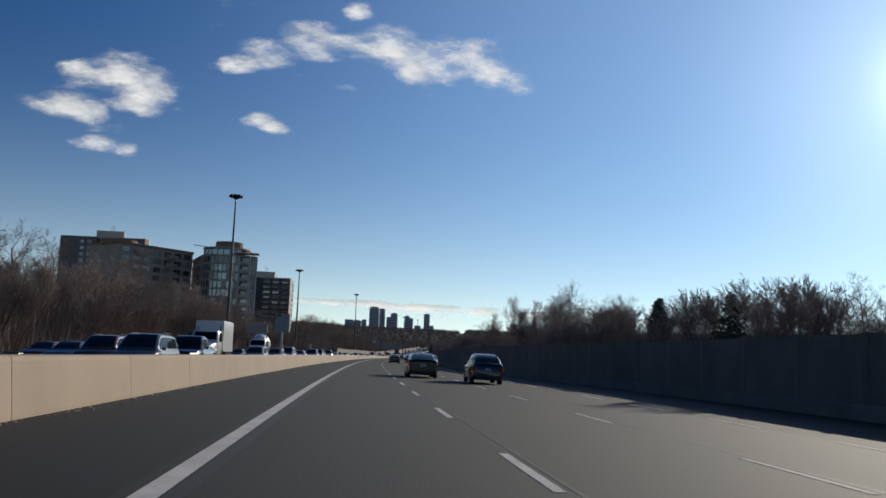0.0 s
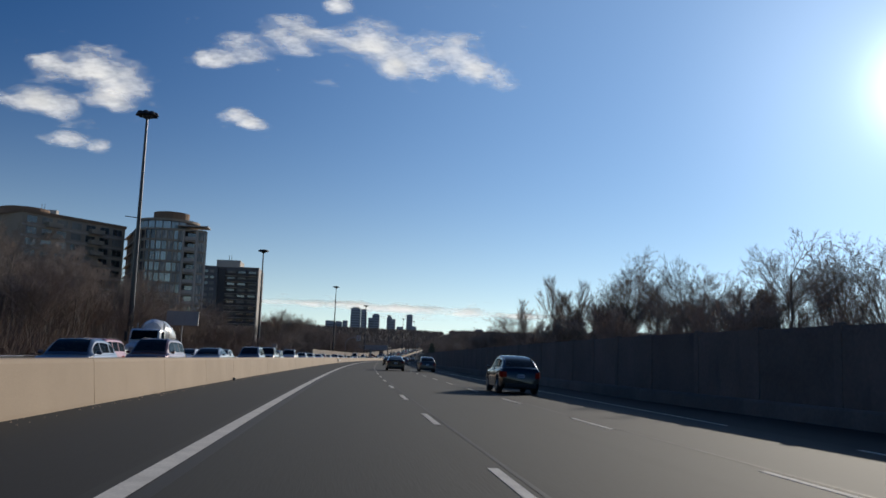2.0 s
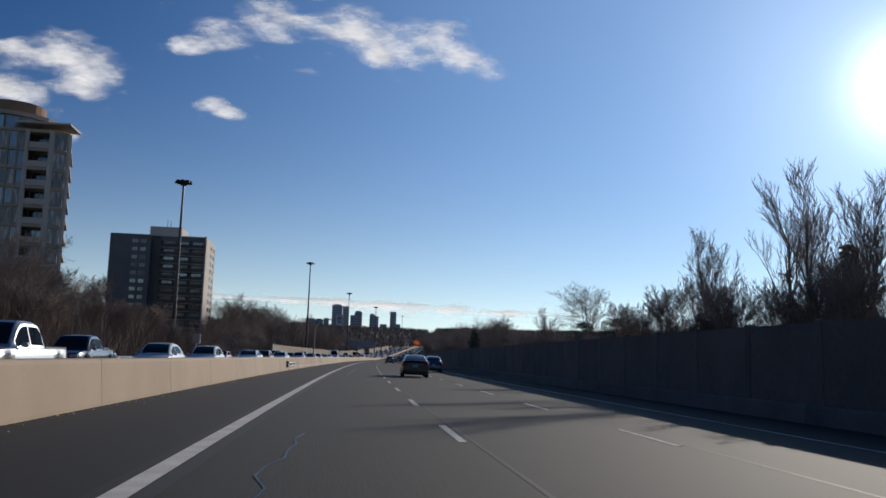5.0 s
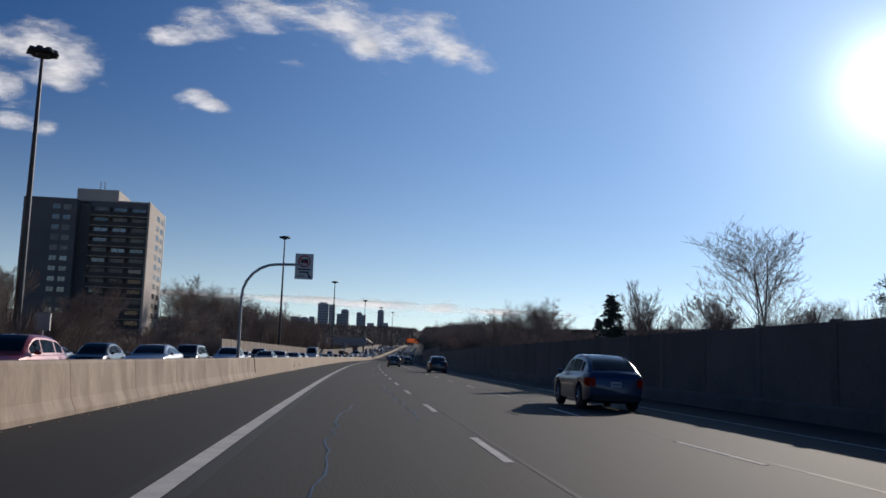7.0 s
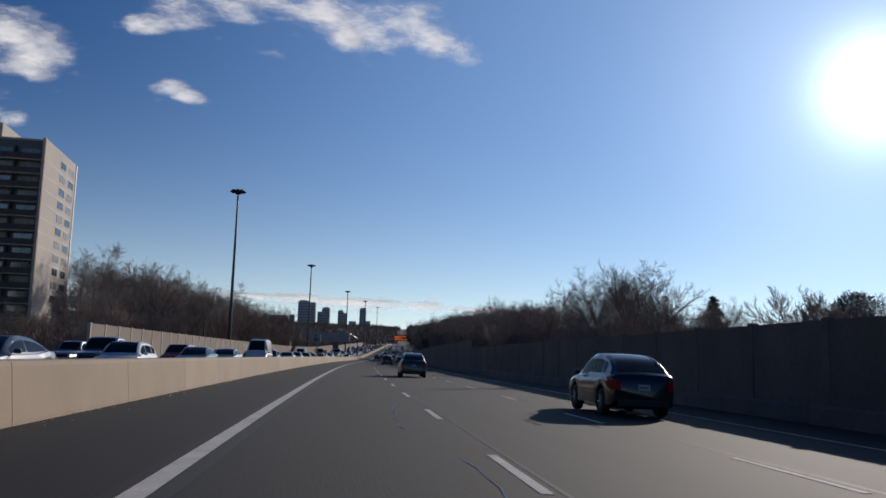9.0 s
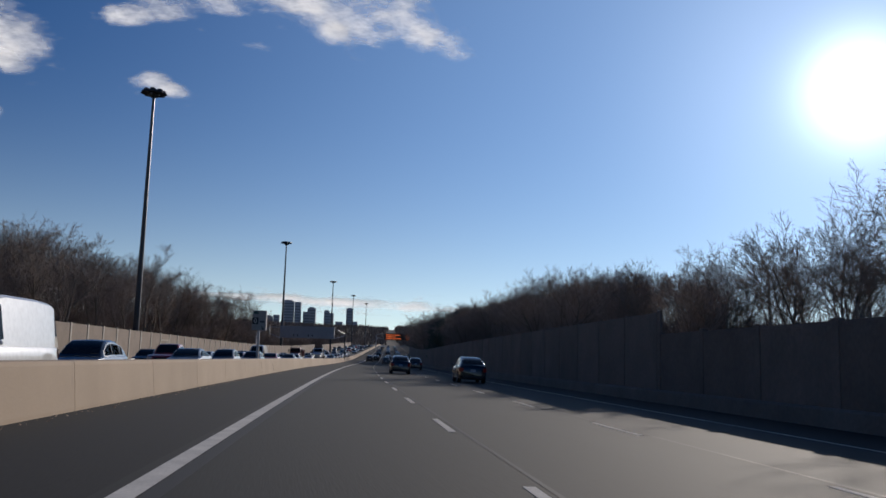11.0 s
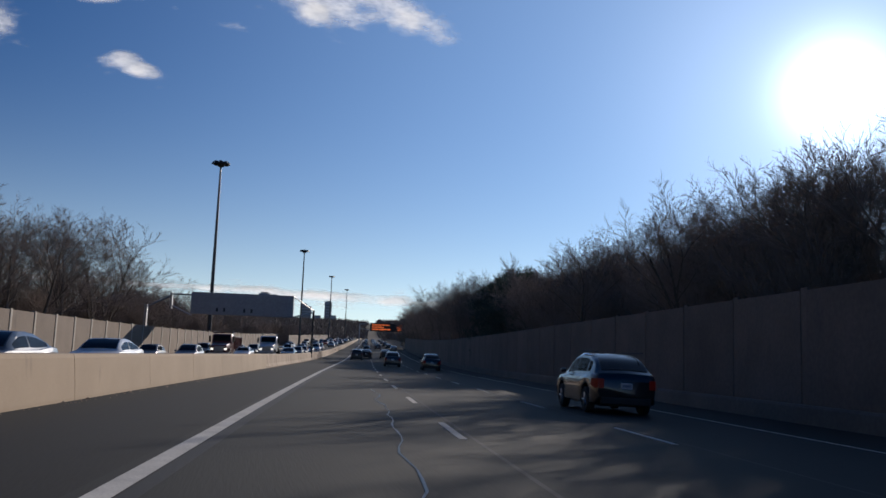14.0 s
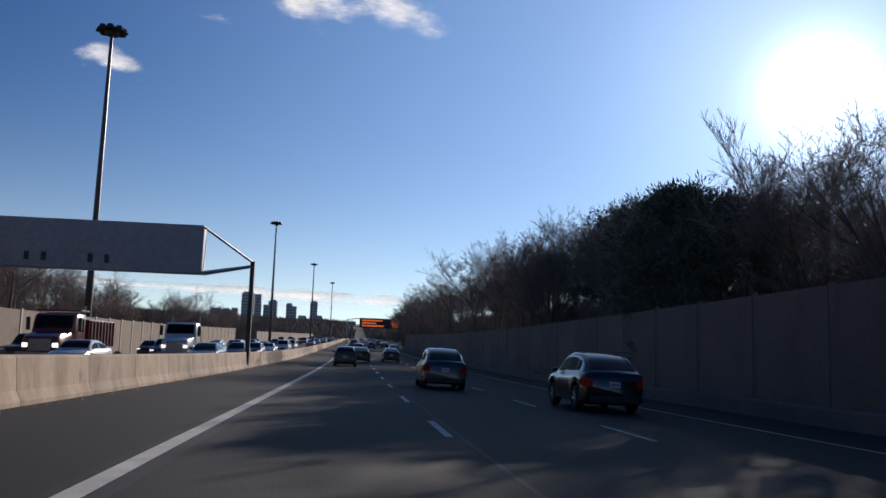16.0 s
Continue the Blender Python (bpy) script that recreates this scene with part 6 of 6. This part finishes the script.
for lane, u in enumerate((-8.7, -12.2, -15.7, -19.1)):
    s = 36.0 + 6 * lane
    while s < 900:
        if all(abs(s - q) > 7.5 for q, l in TAKEN if l == lane):
            car(KINDS[cr.randrange(len(KINDS))], COLS[cr.randrange(len(COLS))], s, u + cr.uniform(-0.2, 0.2), True, cr.random() < 0.3)
        s += ((cr.uniform(10, 21), cr.uniform(13, 27), cr.uniform(22, 40), cr.uniform(28, 50))[lane]) if s < 560 else cr.uniform(32, 60)

# ---- clouds ----
def cloud_material(seed, density):
    m = bpy.data.materials.new("cloud")
    m.use_nodes = True
    nt = m.node_tree
    N, L = nt.nodes, nt.links
    N.clear()
    out = N.new("ShaderNodeOutputMaterial")
    tc = N.new("ShaderNodeTexCoord")
    warp = N.new("ShaderNodeTexNoise")
    warp.noise_dimensions = "4D"
    warp.inputs["W"].default_value = seed + 5
    warp.inputs["Scale"].default_value = 0.012
    warp.inputs["Detail"].default_value = 3
    n = N.new("ShaderNodeTexNoise")
    n.noise_dimensions = "4D"
    n.inputs["W"].default_value = seed
    n.inputs["Scale"].default_value, n.inputs["Detail"].default_value, n.inputs["Roughness"].default_value = 0.014, 10.0, 0.62
    mixv = N.new("ShaderNodeVectorMath")
    mixv.operation = "MULTIPLY_ADD"
    mixv.inputs[1].default_value = (60, 60, 60)
    L.new(warp.outputs["Color"], mixv.inputs[0])
    strm = N.new("ShaderNodeMapping")
    strm.inputs["Scale"].default_value = (0.6, 1.0, 1.5)
    strm.inputs["Rotation"].default_value = (0, radians(18), 0)
    L.new(tc.outputs["Object"], strm.inputs[0])
    L.new(strm.outputs[0], mixv.inputs[2])
    L.new(mixv.outputs[0], n.inputs["Vector"])
    # Fade towards the cloud's rim, which the colour attribute holds.
    at = N.new("ShaderNodeAttribute")
    at.attribute_name = "thick"
    add = N.new("ShaderNodeMath")
    add.operation = "MULTIPLY_ADD"
    add.inputs[1].default_value, add.inputs[2].default_value = 0.95, -1.74 + density
    L.new(at.outputs["Fac"], add.inputs[0])
    sm = N.new("ShaderNodeMath")
    L.new(add.outputs[0], sm.inputs[0])
    am = N.new("ShaderNodeMath")
    am.operation = "MULTIPLY"
    am.inputs[1].default_value = 3.0
    L.new(n.outputs["Fac"], am.inputs[0])
    L.new(am.outputs[0], sm.inputs[1])
    rg = N.new("ShaderNodeMapRange")
    rg.interpolation_type = "SMOOTHSTEP"
    rg.inputs[1].default_value, rg.inputs[2].default_value = 0.02, 1.45
    L.new(sm.outputs[0], rg.inputs[0])
    tr_, df, tl, mx, mx2 = N.new("ShaderNodeBsdfTransparent"), N.new("ShaderNodeBsdfDiffuse"), N.new("ShaderNodeBsdfTranslucent"), N.new("ShaderNodeMixShader"), N.new("ShaderNodeMixShader")
    df.inputs[0].default_value, tl.inputs[0].default_value = (0.9, 0.9, 0.9, 1), (0.92, 0.92, 0.92, 1)
    mx2.inputs[0].default_value = 0.85
    L.new(df.outputs[0], mx2.inputs[1])
    L.new(tl.outputs[0], mx2.inputs[2])
    L.new(rg.outputs[0], mx.inputs[0])
    L.new(tr_.outputs[0], mx.inputs[1])
    L.new(mx2.outputs[0], mx.inputs[2])
    L.new(mx.outputs[0], out.inputs[0])
    return m


def cloud(x, z, lobes, seed, density=0.0, y=2420.0):
    """A thin fair-weather cloud bank: lobes of (dx, dz, half width, half height) in a billowing sheet."""
    x0, x1 = min(l[0] - l[2] for l in lobes) - 20, max(l[0] + l[2] for l in lobes) + 20
    z0, z1 = min(l[1] - l[3] for l in lobes) - 15, max(l[1] + l[3] for l in lobes) + 15
    nx, nz = int((x1 - x0) / 8), int((z1 - z0) / 6)
    v, f, th = [], [], []
    for j in range(nz + 1):
        for i in range(nx + 1):
            px, pz = x0 + (x1 - x0) * i / nx, z0 + (z1 - z0) * j / nz
            t = 0.0
            for dx, dz, a, b in lobes:
                q = ((px - dx) / a) ** 2 + ((pz - dz) / b) ** 2
                t = max(t, 1 - q) if q < 1 else t
            t = max(0.0, t) ** 0.75
            v.append((px, -12 * t + 8 * noise.noise((px * 0.01, pz * 0.02, seed)), pz))
            th.append(t)
    for j in range(nz):
        for i in range(nx):
            a = j * (nx + 1) + i
            f.append((a, a + 1, a + nx + 2, a + nx + 1))
    me = mesh("cloud", v, f, cloud_material(seed, density), True)
    at = me.attributes.new("thick", "FLOAT", "POINT")
    at.data.foreach_set("value", th)
    ob = new("cloud", me)
    ob.matrix_basis = pose(x, y, z)
    ob.visible_shadow = False
    tagged(ob, "small white fair-weather cloud in the blue sky", "cloud", "clouds", "structure")


cloud(58, 901, [(0, 0, 184, 90), (152, -23, 161, 84), (-215, 1, 148, 72), (-342, -44, 113, 58), (-428, -84, 72, 37), (261, -15, 102, 73), (302, -55, 77, 59), (70, -64, 67, 55), (383, -84, 68, 42), (-101, 101, 56, 35)], 1.3, 0.05)
cloud(-699, 767, [(0, 0, 172, 86), (80, -27, 109, 75), (-100, -7, 92, 66)], 2.3, 0.06)
cloud(-837, 666, [(0, 0, 122, 52), (62, -12, 84, 46)], 3.3, 0.1)
cloud(-661, 687, [(0, 0, 93, 49), (33, -22, 62, 30)], 4.3, -0.12)
cloud(-296, 654, [(-12, 6, 62, 28), (34, -16, 52, 24)], 5.3, 0.02)
cloud(-751, 563, [(0, 0, 92, 29), (90, -14, 52, 26)], 6.3, -0.12)
# Long thin cloud bank low over the horizon.
cloud(190, 160, [(0, 0, 420, 15), (-230, 5, 380, 12), (330, -9, 380, 12), (-600, 7, 300, 10)], 9.1, 0.28, 2780.0)
